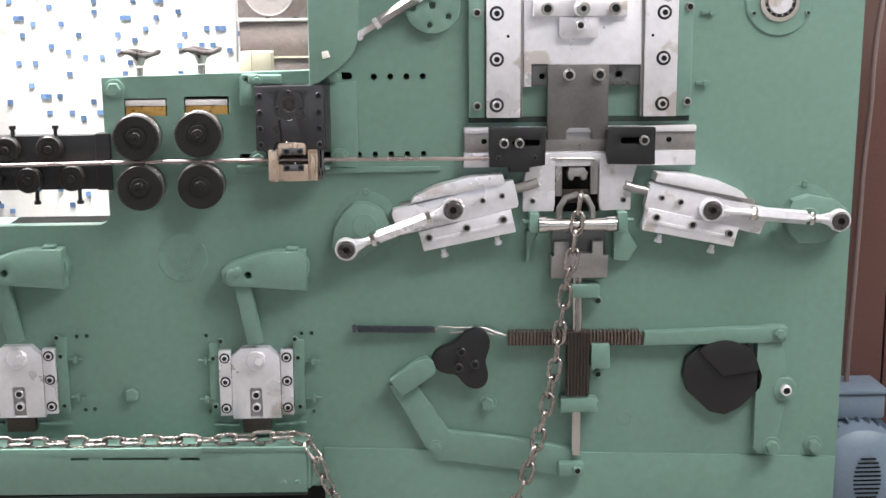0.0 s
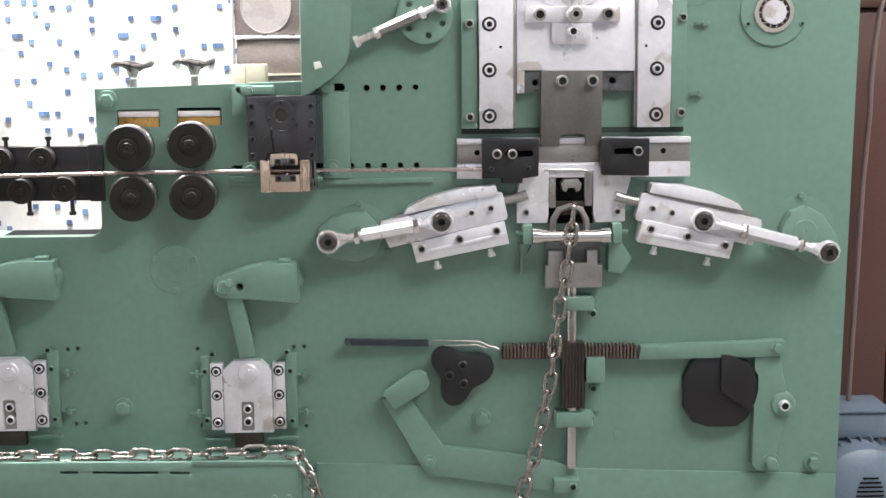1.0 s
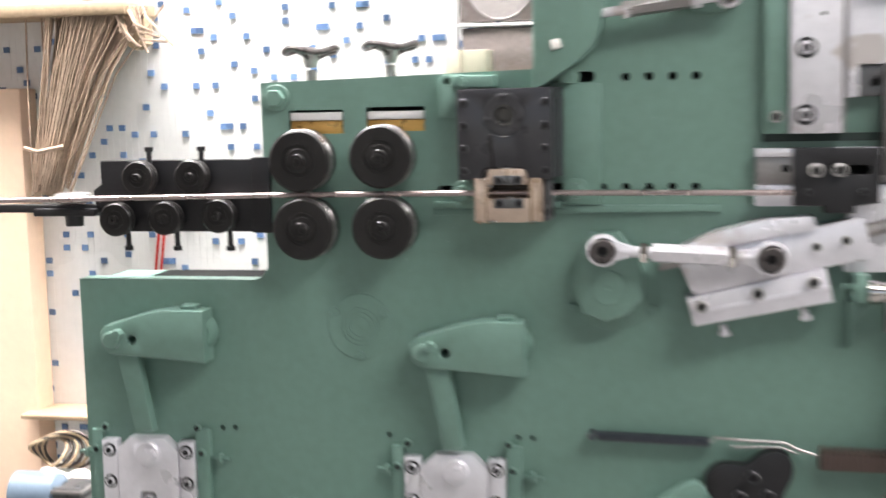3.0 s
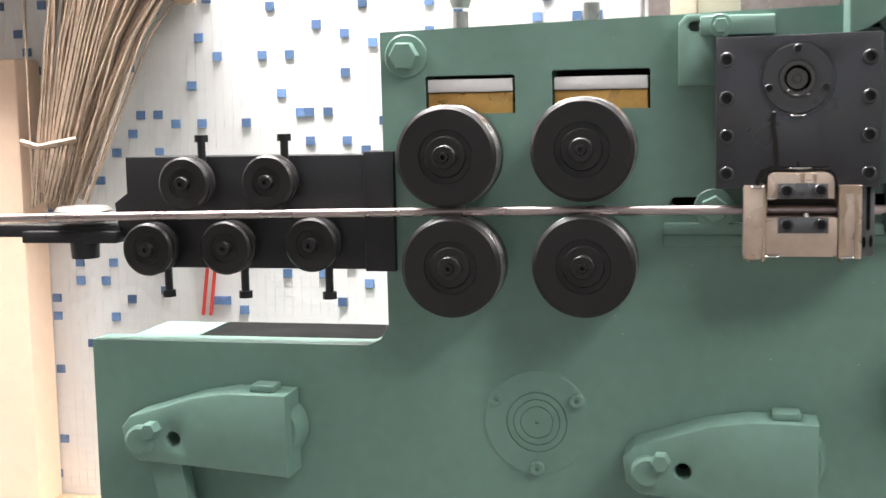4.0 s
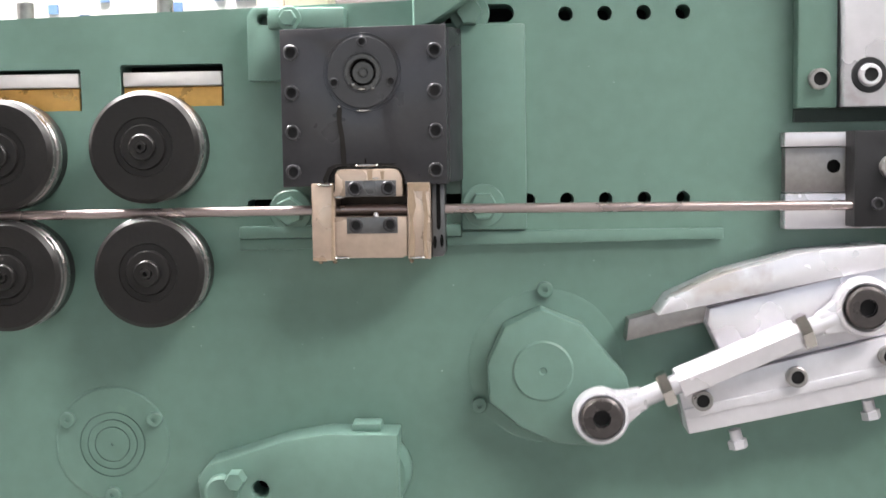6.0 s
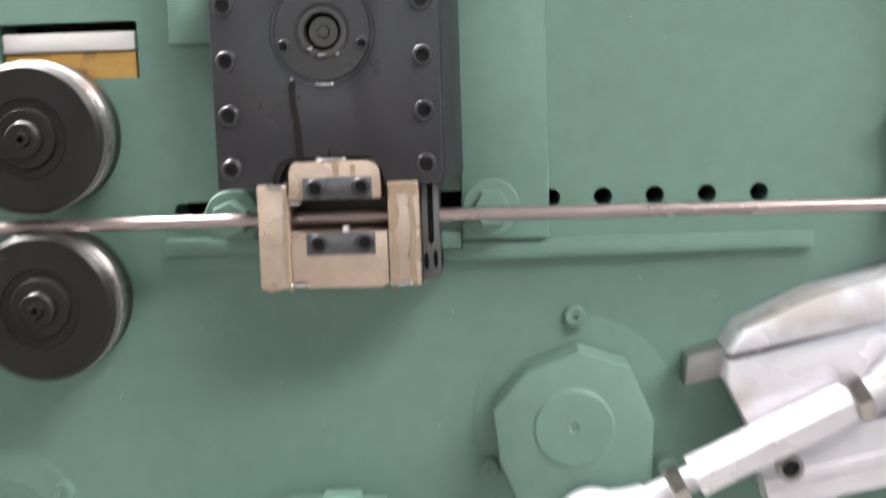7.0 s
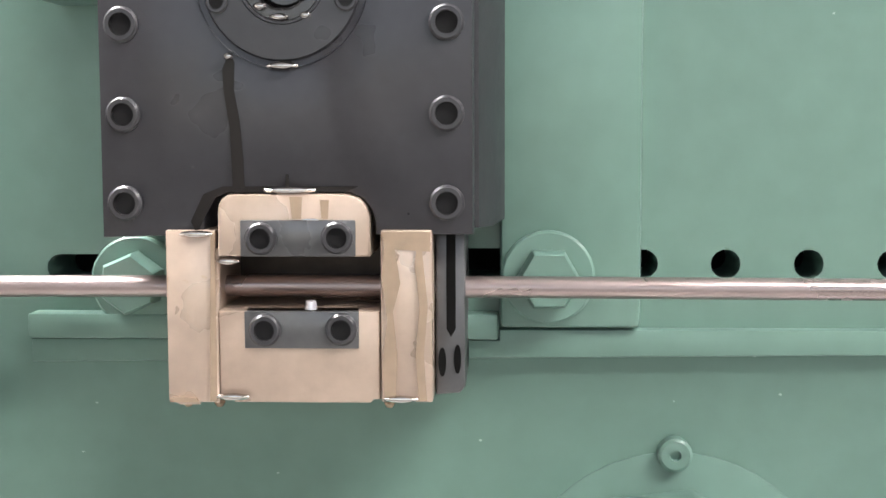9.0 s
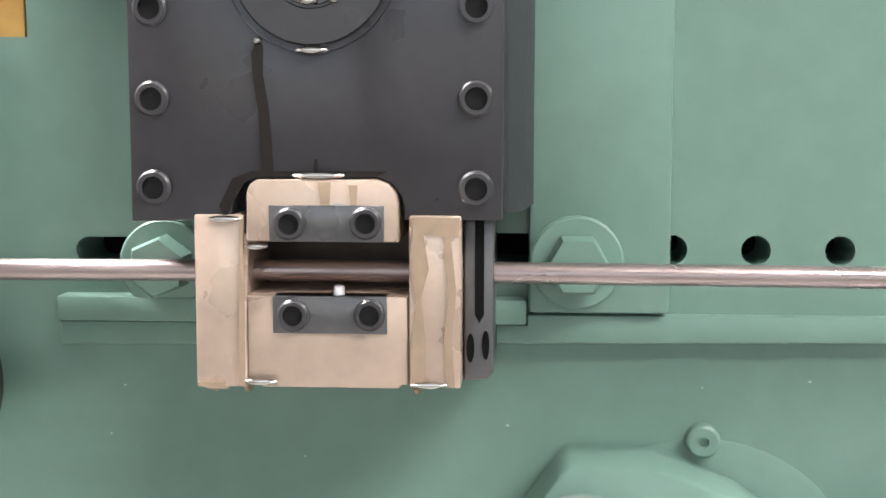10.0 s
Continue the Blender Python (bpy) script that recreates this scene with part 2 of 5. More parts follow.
def hex_head(r=0.01, h=0.008, washer=0.016):
    head = lathe([(0, -h), (r * 0.9, -h), (r, -h * 0.85), (r, 0)], 6)
    w = lathe([(r * 0.4, -0.0025), (washer * 0.95, -0.0025), (washer, -0.0018), (washer, 0.001)], 28)
    return join(head, w)


SOCKET = mesh_of("screw", auto(socket_head()), SCREW)
SOCKET_STEEL = mesh_of("screw", auto(socket_head()), STEEL)
SOCKET_BLACK = mesh_of("screw", auto(socket_head()), OILED)
SOCKET_GREEN = mesh_of("screw", auto(socket_head()), GREEN)
HEX_GREEN = mesh_of("hex_bolt", auto(hex_head(0.0105, 0.0125, 0.0155)), GREEN)
HEX_STEEL = mesh_of("hex_bolt", auto(hex_head()), STEEL)


# Raised black ring painted as the shade in a screw's counterbore
RING = mesh_of("counterbore", auto(lathe([(0.0066, 0.001), (0.0066, -0.0008), (0.0094, -0.0008), (0.0098, 0.001)], 28)), BLACK)


def screws(parent, me, spots, s=1.0, name="screw"):
    return [piece(name, me, parent, x, y, z, (i * 37) % 60, s) for i, (x, y, z) in enumerate(spots)]


def under(owner, obs):
    """Hang pieces on a part of their thing, where they stand."""
    for ob in obs:
        ob.matrix_basis = owner.matrix_basis.inverted() @ ob.matrix_basis
        ob.parent = owner


def stadium(length, width, n=10):
    """Centre line of a chain link along x, in the x-y plane."""
    r, h = width / 2, length / 2 - width / 2
    pts = [(h + r * math.cos(a), r * math.sin(a), 0) for a in [(-0.5 + k / n) * math.pi for k in range(n + 1)]]
    return pts + [(-h + r * math.cos(a), r * math.sin(a), 0) for a in [(0.5 + k / n) * math.pi for k in range(n + 1)]]


def frame_of(d, side):
    """A turn that lays x along d and keeps z near side."""
    x = Vector(d).normalized()
    z = (Vector(side) - x * Vector(side).dot(x)).normalized()
    return Matrix((x, z.cross(x), z)).transposed().to_4x4()


# ---- the room ----
def structure(name, bm, material, label):
    return tagged(part(name, bm, material), label, "structure", kind="structure")


structure("floor", box(-3.2, 3.2, -4.2, 1.0, -0.1, 0, 0), CONCRETE, "worn grey concrete workshop floor")
structure("ceiling", box(-3.2, 3.2, -4.2, 1.0, 3.05, 3.15, 0), PLASTER, "pale plaster workshop ceiling")
structure("wall_west", box(-3.3, -3.2, -4.2, 1.0, 0, 3.05, 0), PLASTER, "pale plastered side wall")
structure("wall_east", box(3.2, 3.3, -4.2, 1.0, 0, 3.05, 0), PLASTER, "pale plastered side wall")
# Unseen wall behind the camera; its opening is added to admit light
structure("wall_south", prism([(-3.2, 0), (-1.9, 0), (-1.9, 2.8), (2.2, 2.8), (2.2, 0), (3.2, 0), (3.2, 3.05), (-3.2, 3.05)], -4.3, -4.2, bev=0), PLASTER, "unseen plastered front wall, its wide doorway added to let daylight in")
WALL_Y = 0.45
structure("wall_recess", box(0.3005, 3.2, 0.80, 0.95, 0, 3.05, 0), PLASTER, "pale plastered wall set back behind the cabinet")
wall_n = structure("wall_north", box(-3.2, 0.30, WALL_Y, 0.95, 0, 3.05, 0), GROUT, "wall of white mosaic tiles with scattered blue tiles")
structure("wall_pier", box(-2.1, -1.157, WALL_Y - 0.06, WALL_Y - 0.002, 0, 1.406, 0.004), PEACH, "peach painted plaster pier beside the tiled wall")


def mosaic():
    """White mosaic field as one joined sheet of small tiles, the blue ones as pieces."""
    rng = random.Random(5)
    pitch, size = 0.0115, 0.0114
    nx, nz = int(1.55 / pitch), int(1.5 / pitch)
    x0, z0 = -1.295, 0.72
    blue = set()
    near_by = [(a, b) for a in (-1, 0, 1, 2) for b in (-1, 0, 1)]
    while len(blue) < 1150:
        i, k = rng.randrange(nx), rng.randrange(nz)
        if any((i + a, k + b) in blue for a, b in near_by):
            continue
        blue.add((i, k))
        if rng.random() < 0.07:
            blue.add((i + 1, k))
    verts, faces = [], []
    for i in range(nx):
        for k in range(nz):
            if (i, k) in blue:
                continue
            cx, cz, h = x0 + (i + 0.5) * pitch, z0 + (k + 0.5) * pitch, size / 2
            d = WALL_Y - 0.0003 - rng.random() * 0.0002
            n = len(verts)
            verts += [(cx - h, WALL_Y + 0.001, cz - h), (cx + h, WALL_Y + 0.001, cz - h), (cx + h, WALL_Y + 0.001, cz + h), (cx - h, WALL_Y + 0.001, cz + h)]
            g = h - 0.0001
            verts += [(cx - g, d, cz - g), (cx + g, d, cz - g), (cx + g, d, cz + g), (cx - g, d, cz + g)]
            faces += [(n + 4, n + 5, n + 6, n + 7)] + [(n + a, n + (a + 1) % 4, n + 4 + (a + 1) % 4, n + 4 + a) for a in range(4)]
    me = bpy.data.meshes.new("white_tiles")
    me.from_pydata(verts, [], faces)
    me.materials.append(WALL)
    ob = new("white_tiles", me)
    ob.parent = wall_n
    tagged(ob, kind="stuff")
    tile = mesh_of("blue_tile", box(-0.0054, 0.0054, -0.003, 0.001, -0.0051, 0.0051, 0), BLUETILE)
    near = sorted(blue, key=lambda c: (c[0] * pitch - 0.38) ** 2 + (c[1] * pitch - 0.62) ** 2)
    for i, k in near[:300]:
        piece("blue_tile", tile, wall_n, x0 + (i + 0.5) * pitch, WALL_Y, z0 + (k + 0.5) * pitch)
    rest = bmesh.new()
    for i, k in near[300:]:
        cx, cz = x0 + (i + 0.5) * pitch, z0 + (k + 0.5) * pitch
        box(cx - 0.0054, cx + 0.0054, WALL_Y - 0.003, WALL_Y + 0.001, cz - 0.0051, cz + 0.0051, 0, rest)
    tagged(part("blue_tiles", rest, BLUETILE, wall_n), kind="stuff")


# ---- machine frame ----
frame_thing = thing("chain_machine_frame", "tall green enamelled steel frame of a chain bending machine", "machine frame", at=(0, 0.1, 0.0))


def fpart(name, bm, material, label=""):
    ob = part(name, bm, material, frame_thing, label)
    ob.location = (0, -0.1, 0)
    return ob


HX = [-0.150 + 0.0287 * i for i in range(5)]
holes = [circle(x, 1.262, 0.0052, 14) for x in HX] + [circle(x, 1.399, 0.0056, 14) for x in HX[1:]]
holes += [slot(-0.212, -0.196, 1.262, 0.0055), slot(-0.168, -0.162, 1.262, 0.0055), slot(-0.357, -0.335, 1.2605, 0.0048), slot(-0.215, -0.166, 1.4005, 0.0068)]
holes += [[(-0.559, 1.334), (-0.485, 1.334), (-0.485, 1.3635), (-0.4865, 1.365), (-0.5575, 1.365), (-0.559, 1.3635)], [(-0.455, 1.336), (-0.377, 1.336), (-0.377, 1.366), (-0.3785, 1.3675), (-0.4535, 1.3675), (-0.455, 1.366)]]
UNIT_HOLES = [(-0.435, 0.934), (-0.243, 0.935), (-0.432, 0.790), (-0.243, 0.786), (-0.668, 0.936), (-0.650, 0.937), (-0.660, 0.797), (-0.643, 0.798), (-0.2615, 0.935)]
holes += [circle(x, z, 0.0038, 10) for x, z in UNIT_HOLES]
outline = [(-0.867, 0.52), (-0.867, 1.1405), (-0.614, 1.1405), (-0.602, 1.146), (-0.595, 1.158), (-0.5965, 1.4015), (-0.2255, 1.4115), (-0.2245, 2.05), (0.752, 2.05), (0.738, 0.52)]
fpart("front_plate", prism(outline, 0, 0.03, holes, 0), GREEN, "thick green enamelled front plate")
fpart("lower_plate", prism([(-0.225, 0.50), (-0.225, 0.716), (0.737, 0.678), (0.737, 0.50)], -0.006, 0.001, [], 0.001), GREEN, "welded lower skirt plate")
# Solid box darkened to pass for the shaded hollow behind the plate
fpart("upper_housing", box(-0.20, 0.735, 0.06, 0.42, 1.14, 2.04, 0.004), GREEN_SHADED, "housing box behind the front plate, painted dark as inner shade")
fpart("lower_housing", box(-0.85, 0.72, 0.0325, 0.132, 0.1, 1.1335, 0.004), GREEN, "long green lower housing")
fpart("top_cover", prism([(-0.855, 0.034), (-0.785, 0.034), (-0.69, 0.132), (-0.855, 0.132)], 0, 0.004, [], 0), GREEN, "pale green top cover sheet").matrix_basis = Matrix.Translation((0, -0.1, 1.1345)) @ pose(0, 0, 0, -90, 0, 0)
# Black sheet painted as the shade in the top opening
fpart("top_opening", box(-0.79, -0.600, 0.034, 0.128, 1.1336, 1.1358, 0), HOLE_SHADE, "black sheet painted as the shaded opening in the housing top")
fpart("base", box(-0.84, 0.71, 0.02, 0.42, 0.0, 0.1, 0.005), GREEN)
fpart("left_end_plate", box(-0.8625, -0.852, 0.031, 0.112, 0.2, 1.128, 0.001), GREEN)
# Black sheets added so the plate holes look shaded inside
fpart("inner_backing", box(-0.59, -0.0, 0.0315, 0.036, 1.16, 1.33, 0), HOLE_SHADE)
fpart("inner_backing", box(-0.223, -0.0, 0.0315, 0.036, 1.385, 1.408, 0), HOLE_SHADE)
fpart("stop_strip", box(-0.200, -0.1515, -0.009, 0.001, 1.2405, 1.392, 0.0020), GREEN, "raised vertical strip")
fpart("guide_ledge", box(-0.3665, -0.2005, -0.009, 0.001, 1.2362, 1.2452, 0.0012), GREEN, "raised horizontal ledge")
fpart("long_ledge", prism([(-0.3665, 1.2272), (-0.0065, 1.2315), (-0.0065, 1.2395), (-0.2003, 1.2395), (-0.2003, 1.2358), (-0.3665, 1.2358)], -0.0055, 0.001, [], 0.001), GREEN)
fleck = bmesh.new()
frng = random.Random(21)
for k in range(34):
    fx, fz, fr = frng.uniform(-0.42, 0.0), frng.uniform(1.13, 1.23) if frng.random() < 0.75 else frng.uniform(1.27, 1.40), frng.uniform(0.0003, 0.0007)
    if -0.335 < fx < -0.15 and fz > 1.21:
        continue
    n_ = frng.randint(4, 7)
    ring_ = [fleck.verts.new((fx + fr * frng.uniform(0.6, 1.6) * math.cos(2 * math.pi * i / n_), -0.0003, fz + fr * frng.uniform(0.5, 1.1) * math.sin(2 * math.pi * i / n_))) for i in range(n_)]
    fleck.faces.new(ring_)
bmesh.ops.recalc_face_normals(fleck, faces=fleck.faces)
tagged(fpart("paint_chips", fleck, CHIP, "tiny pale paint chips"), kind="stuff")
screws(frame_thing, HEX_GREEN, [(-0.1835, -0.1095, 1.2585), (-0.3275, -0.106, 1.2565)], 1.04, "hex_bolt")
screws(frame_thing, HEX_GREEN, [(-0.5745, -0.1, 1.3815), (-0.573, -0.1, 0.826), (0.610, -0.117, 0.707), (0.694, -0.1, 0.701), (0.078, -0.1, 0.796)], 1.15, "hex_bolt")
bore = fpart("pressed_mark", lathe([(0.012, -0.0005), (0.0125, -0.001), (0.0132, -0.0005)], 28), GREEN)
bore.location = (0.335, -0.1, 0.761)

# gusset that guards the upper drive
g = fpart("drive_guard", prism([(-0.232, 1.386), (-0.217, 1.391), (-0.198, 1.404), (-0.176, 1.419), (-0.157, 1.438), (-0.149, 1.458), (-0.146, 1.482), (-0.143, 1.62), (-0.232, 1.62)], -0.042, 0.0, [], 0.003), GREEN, "curved green guard bracket")
fpart("guard_tag", prism([(-0.208, 1.432), (-0.195, 1.436), (-0.199, 1.447), (-0.210, 1.445)], -0.045, -0.04, [], 0.0008), PAPER, "small white paper tag")


def bearing_cover(x, z, r, lugs, y=0.0, rings=True, top=90):
    t = thing("bearing_cover", "round green bearing cover with small screws on the front plate", "cover", "bearing covers", (x, y, z))
    prof = [(0, 0.001), (0.0012, 0.001), (0.0014, -0.0026)]
    for k in (0.30, 0.43, 0.56):
        prof += [(r * k - 0.0005, -0.0026), (r * k - 0.0003, 0.002), (r * k + 0.0003, 0.002), (r * k + 0.0005, -0.0026)]
    if not rings:
        prof = [(0, -0.0026)]
    part("disc", lathe(prof + [(r * 0.96, -0.0026), (r, -0.0012), (r, 0.002)], 48), GREEN, t).scale.y = 0.5
    for k in range(lugs):
        a = radians(top + 360 / lugs * k)
        lug = part("lug", lathe([(0, -0.004), (0.0018, -0.004), (0.002, -0.0058), (0.005, -0.0058), (0.006, -0.005), (0.006, 0)], 16), GREEN, t)
        lug.location = ((r * 0.87 if rings else r) * math.cos(a), 0, (r * 0.87 if rings else r) * math.sin(a))
    return t


bearing_cover(-0.470, 1.0795, 0.0445, 3, top=30)
bearing_cover(-0.1385, 1.137, 0.058, 3, rings=False)
bearing_cover(0.655, 1.138, 0.062, 3, rings=False)

bearing_cover(0.452, 1.585, 0.05, 4, top=45)

# open ball bearing high on the frame
bear = thing("ball_bearing", "open steel ball bearing in a green flange", "bearing", at=(0.594, 0, 1.524))
part("flange", lathe([(0.036, -0.001), (0.036, -0.004), (0.058, -0.004), (0.0595, -0.0025), (0.0595, 0.002)], 48), GREEN, bear)
part("outer_race", lathe([(0.0275, 0.004), (0.0275, -0.008), (0.0345, -0.008), (0.0355, -0.007), (0.0355, 0.002)], 40), CHROME, bear)
part("cage", lathe([(0.0215, 0.0), (0.0215, -0.004), (0.0275, -0.004), (0.0275, 0)], 40), BLACK, bear)
part("shaft_end", lathe([(0, -0.0075), (0.0015, -0.0075), (0.002, -0.009), (0.0095, -0.009), (0.010, -0.0082), (0.0205, -0.0082), (0.0215, -0.007), (0.0215, 0)], 40), STEEL, bear, "bright turned shaft end")
ball = mesh_of("ball", lathe([(0, -0.003), (0.0015, -0.0026), (0.0026, -0.0015), (0.003, 0)], 10), CHROME)
for k in range(14):
    piece("ball", ball, bear, 0.0245 * math.cos(k * 0.4488), -0.004, 0.0245 * math.sin(k * 0.4488))
screws(bear, SOCKET_GREEN, [(-0.046, -0.004, -0.02), (0.05, -0.004, -0.02)], 0.5)


# ---- feed rollers ----
def feed_roller(x, z, me, group, label, y=-0.046):
    t = thing("feed_roller", label, "roller", group, (x, y, z))
    for name, m in me:
        piece(name, m, t, 0, 0, 0)
    return t


R1 = 0.0403
roll_disc = mesh_of("disc", auto(lathe([(0.012, 0.0), (0.021, 0.0), (0.0215, -0.0012), (R1 - 0.003, -0.0012), (R1, 0.0015), (R1, 0.009), (R1 - 0.0028, 0.0115), (R1, 0.014), (R1, 0.0345), (0.012, 0.0385)], 64)), ROLL)
roll_rim = mesh_of("rim", auto(lathe([(R1 - 0.0004, 0.0030), (R1 + 0.0003, 0.0036), (R1 + 0.0002, 0.005), (R1 + 0.0004, 0.0065), (R1 + 0.0003, 0.0088), (R1 - 0.0022, 0.0115), (R1 + 0.0003, 0.0142), (R1 + 0.0004, 0.0205), (R1 + 0.0002, 0.0225)], 64)), GROOVE)
roll_hub = mesh_of("hub", auto(lathe([(0.0045, 0.002), (0.0045, -0.008), (0.0085, -0.008), (0.0095, -0.007), (0.0095, -0.003), (0.0155, -0.003), (0.0165, -0.0015), (0.0165, 0.001)], 32)), ROLL)
roll_key = mesh_of("shaft_screw", auto(lathe([(0, -0.002), (0.002, -0.002), (0.002, -0.010), (0.0042, -0.010), (0.0045, -0.0085), (0.0045, 0.001)], 6)), ROLL)
roll_axle = mesh_of("axle", auto(lathe([(0.0, 0.02), (0.0135, 0.02), (0.0135, 0.050), (0.0, 0.050)], 28)), ROLL)
FEED = [feed_roller(x, z, [("disc", roll_disc), ("rim", roll_rim), ("hub", roll_hub), ("shaft_screw", roll_key), ("axle", roll_axle)], "wire feed rollers", "blackened steel grooved wire feed roller with a worn bright rim") for x, z in [(-0.5335, 1.3010), (-0.4265, 1.3055), (-0.5310, 1.2135), (-0.4258, 1.2150)]]

# bearing blocks seen in the two windows
for k, (xa, xb) in enumerate([(-0.5575, -0.487), (-0.4535, -0.379)]):
    t = thing("bearing_block", "brass bearing block with bright top bar in a frame window", "bearing block", "bearing blocks", ((xa + xb) / 2, 0.02, 1.303))
    w = (xb - xa) / 2
    part("brass_block", box(-w, w, -0.0165, 0.01, 0.02, 0.0480, 0.001), BRASS, t)
    part("top_bar", box(-w, w, -0.0185, 0.01, 0.0485, 0.0590, 0.001), WHITEBAR, t)
    # Black sheet painted as the shade behind the window
    part("back", box(-w - 0.01, w + 0.01, 0.0115, 0.02, 0.02, 0.08, 0), HOLE_SHADE, t)


def handwheel(x, z):
    t = thing("handwheel", "small dark steel adjusting handwheel on a threaded stem", "handwheel", "handwheels", (x, 0.022, z))
    rim = [(0.034 * math.cos(a), 0.034 * math.sin(a), 0.003 * math.cos(3 * a)) for a in [2 * math.pi * i / 30 for i in range(30)]]
    part("rim", tube(rim, 0.0042, 8, True), BOLT, t)
    for k in range(3):
        a = 2.1 * k + 0.3
        part("spoke", tube([(0.008 * math.cos(a), 0.008 * math.sin(a), -0.010), (0.02 * math.cos(a), 0.02 * math.sin(a), -0.004), (0.034 * math.cos(a), 0.034 * math.sin(a), 0)], 0.0035, 8), BOLT, t)
    part("hub", move(lathe([(0, 0.002), (0.009, 0.0), (0.012, 0.006), (0.0105, 0.012), (0.007, 0.022), (0, 0.022)], 20), pose(0, 0, 0, -90, 0, 0)), SCREW, t)
    part("stem", move(lathe([(0, -0.02), (0.0065, -0.02), (0.0065, 0.025), (0, 0.025)], 16), pose(0, 0, -0.045, -90, 0, 0)), SCREW, t)
    return t


handwheel(-0.5330, 1.4425)
handwheel(-0.4250, 1.446)

# ---- wire straightener at the inlet ----
st = thing("wire_straightener", "black steel wire straightener bracket on the machine inlet", "straightener", at=(-0.72, 0, 1.25))


def stp(name, bm, m, label=""):
    ob = part(name, bm, m, st, label)
    ob.location = (0.72, 0, -1.25)
    return ob


stp("back_bar", prism([(-0.838, 1.262), (-0.826, 1.2705), (-0.826, 1.302), (-0.588, 1.302), (-0.588, 1.206), (-0.80, 1.206), (-0.835, 1.238)], -0.004, 0.022, [], 0.0015), BLACK)
stp("end_clamp", box(-0.612, -0.586, -0.0065, 0.03, 1.2045, 1.3045, 0.001), BLACK)
stp("inlet_arm", box(-1.0, -0.83, -0.004, 0.016, 1.232, 1.243, 0.0015), BLACK)
RS = 0.0225
s_roll = mesh_of("disc", auto(lathe([(0.004, 0), (0.012, 0), (0.0125, -0.001), (RS - 0.002, -0.001), (RS, 0.001), (RS, 0.006), (RS - 0.004, 0.0085), (RS, 0.011), (RS, 0.016), (0.004, 0.019)], 40)), ROLL)
s_hub = mesh_of("hub", auto(lathe([(0, -0.002), (0.002, -0.002), (0.002, -0.006), (0.0055, -0.006), (0.0062, -0.005), (0.0062, 0.001)], 20)), ROLL)
stud = mesh_of("adjusting_screw", auto(join(move(lathe([(0, 0), (0.0035, 0), (0.0035, 0.024), (0, 0.024)], 12), pose(0, 0, 0, -90, 0, 0)), move(lathe([(0, 0), (0.0062, 0), (0.0062, 0.006), (0, 0.006)], 6), pose(0, 0, 0.006, -90, 0, 0)))), BLACK)
SMALL = []
for k, (x, z, up) in enumerate([(-0.762, 1.2800, 1), (-0.688, 1.2810, 1), (-0.797, 1.2245, 0), (-0.727, 1.2260, 0), (-0.652, 1.2290, 0)]):
    t = thing("straightening_roller", "small blackened steel wire straightening roller", "roller", "straightening rollers", (x, -0.029, z))
    piece("disc", s_roll, t, 0, 0, 0)
    piece("hub", s_hub, t, 0, 0, 0)
    SMALL.append(t)
    s = piece("adjusting_screw", stud, st, x + 0.72 + 0.008, -0.006, (1.314 if up else 1.196) - 1.25)
    if not up:
        s.rotation_euler = (math.pi, 0, 0)
        s.location.z = 1.187 - 1.25

guide = thing("inlet_guide_rollers", "pair of dark horizontal wire guide rollers at the inlet", "guide roller", at=(-0.862, -0.015, 1.25))
part("upper_roller", lathe([(0, -0.006), (0.022, -0.006), (0.025, -0.004), (0.019, 0), (0.025, 0.004), (0.022, 0.007), (0, 0.007)], 28).copy(), DULL, guide).matrix_basis = pose(-0.006, 0.012, 0.002, 90, 0, 0)
part("lower_roller", lathe([(0, -0.008), (0.012, -0.008), (0.013, 0.01), (0, 0.01)], 24), BLACK, guide).matrix_basis = pose(-0.006, 0.012, -0.028, 90, 0, 0)
part("fork", box(-0.06, 0.03, 0.0, 0.02, -0.022, -0.012, 0.001), BLACK, guide)

wire = thing("feed_wire", "straight drawn steel wire running through the rollers", "wire", at=(-0.5, -0.034, 1.256))
part("strand", tube([(-0.9, 0, -0.010), (-0.45, 0, -0.0045), (-0.28, 0, -0.002), (-0.045, 0, 0.001), (0.23, 0, 0.0022), (0.575, 0, 0.0005), (0.672, 0, 0.0)], 0.0036, 12), WIRE, wire)

# ---- cutter head ----
cut = thing("cutter_head", "oily black steel cutter box with a bronze die block", "cutter", at=(-0.2667, 0, 1.2718))
cut.scale = (0.935, 1.22, 0.955)


def cp(name, bm, m, label="", parent=None):
    ob = part(name, bm, m, parent or cut, label)
    if parent is None:
        ob.location = (0.268, 0, -1.27)
    return ob


notch = [(-0.2965, 1.2745), (-0.2965, 1.2785), (-0.2955, 1.2825), (-0.2925, 1.2865), (-0.288, 1.2883), (-0.247, 1.2883), (-0.2425, 1.2865), (-0.2395, 1.2825), (-0.2385, 1.2785), (-0.2385, 1.2745)]
front = [(-0.3315, 1.2735)] + notch + [(-0.2055, 1.2745), (-0.2055, 1.3925), (-0.3315, 1.3905)]
cover = cp("cover_plate", prism(front, -0.040, -0.026, [circle(-0.269, 1.358, 0.0148, 36)], 0.001), OILED, "oily black cover plate")
flank = bmesh.new()
prof = [(-0.330, -0.0255), (-0.204, -0.0255), (-0.1990, -0.018), (-0.1955, -0.009), (-0.1930, -0.001), (-0.330, -0.001)]
lo = [flank.verts.new((x, y, 1.2755 + (0.0015 if x > -0.199 else 0))) for x, y in prof]
hi = [flank.verts.new((x, y, 1.392)) for x, y in prof]
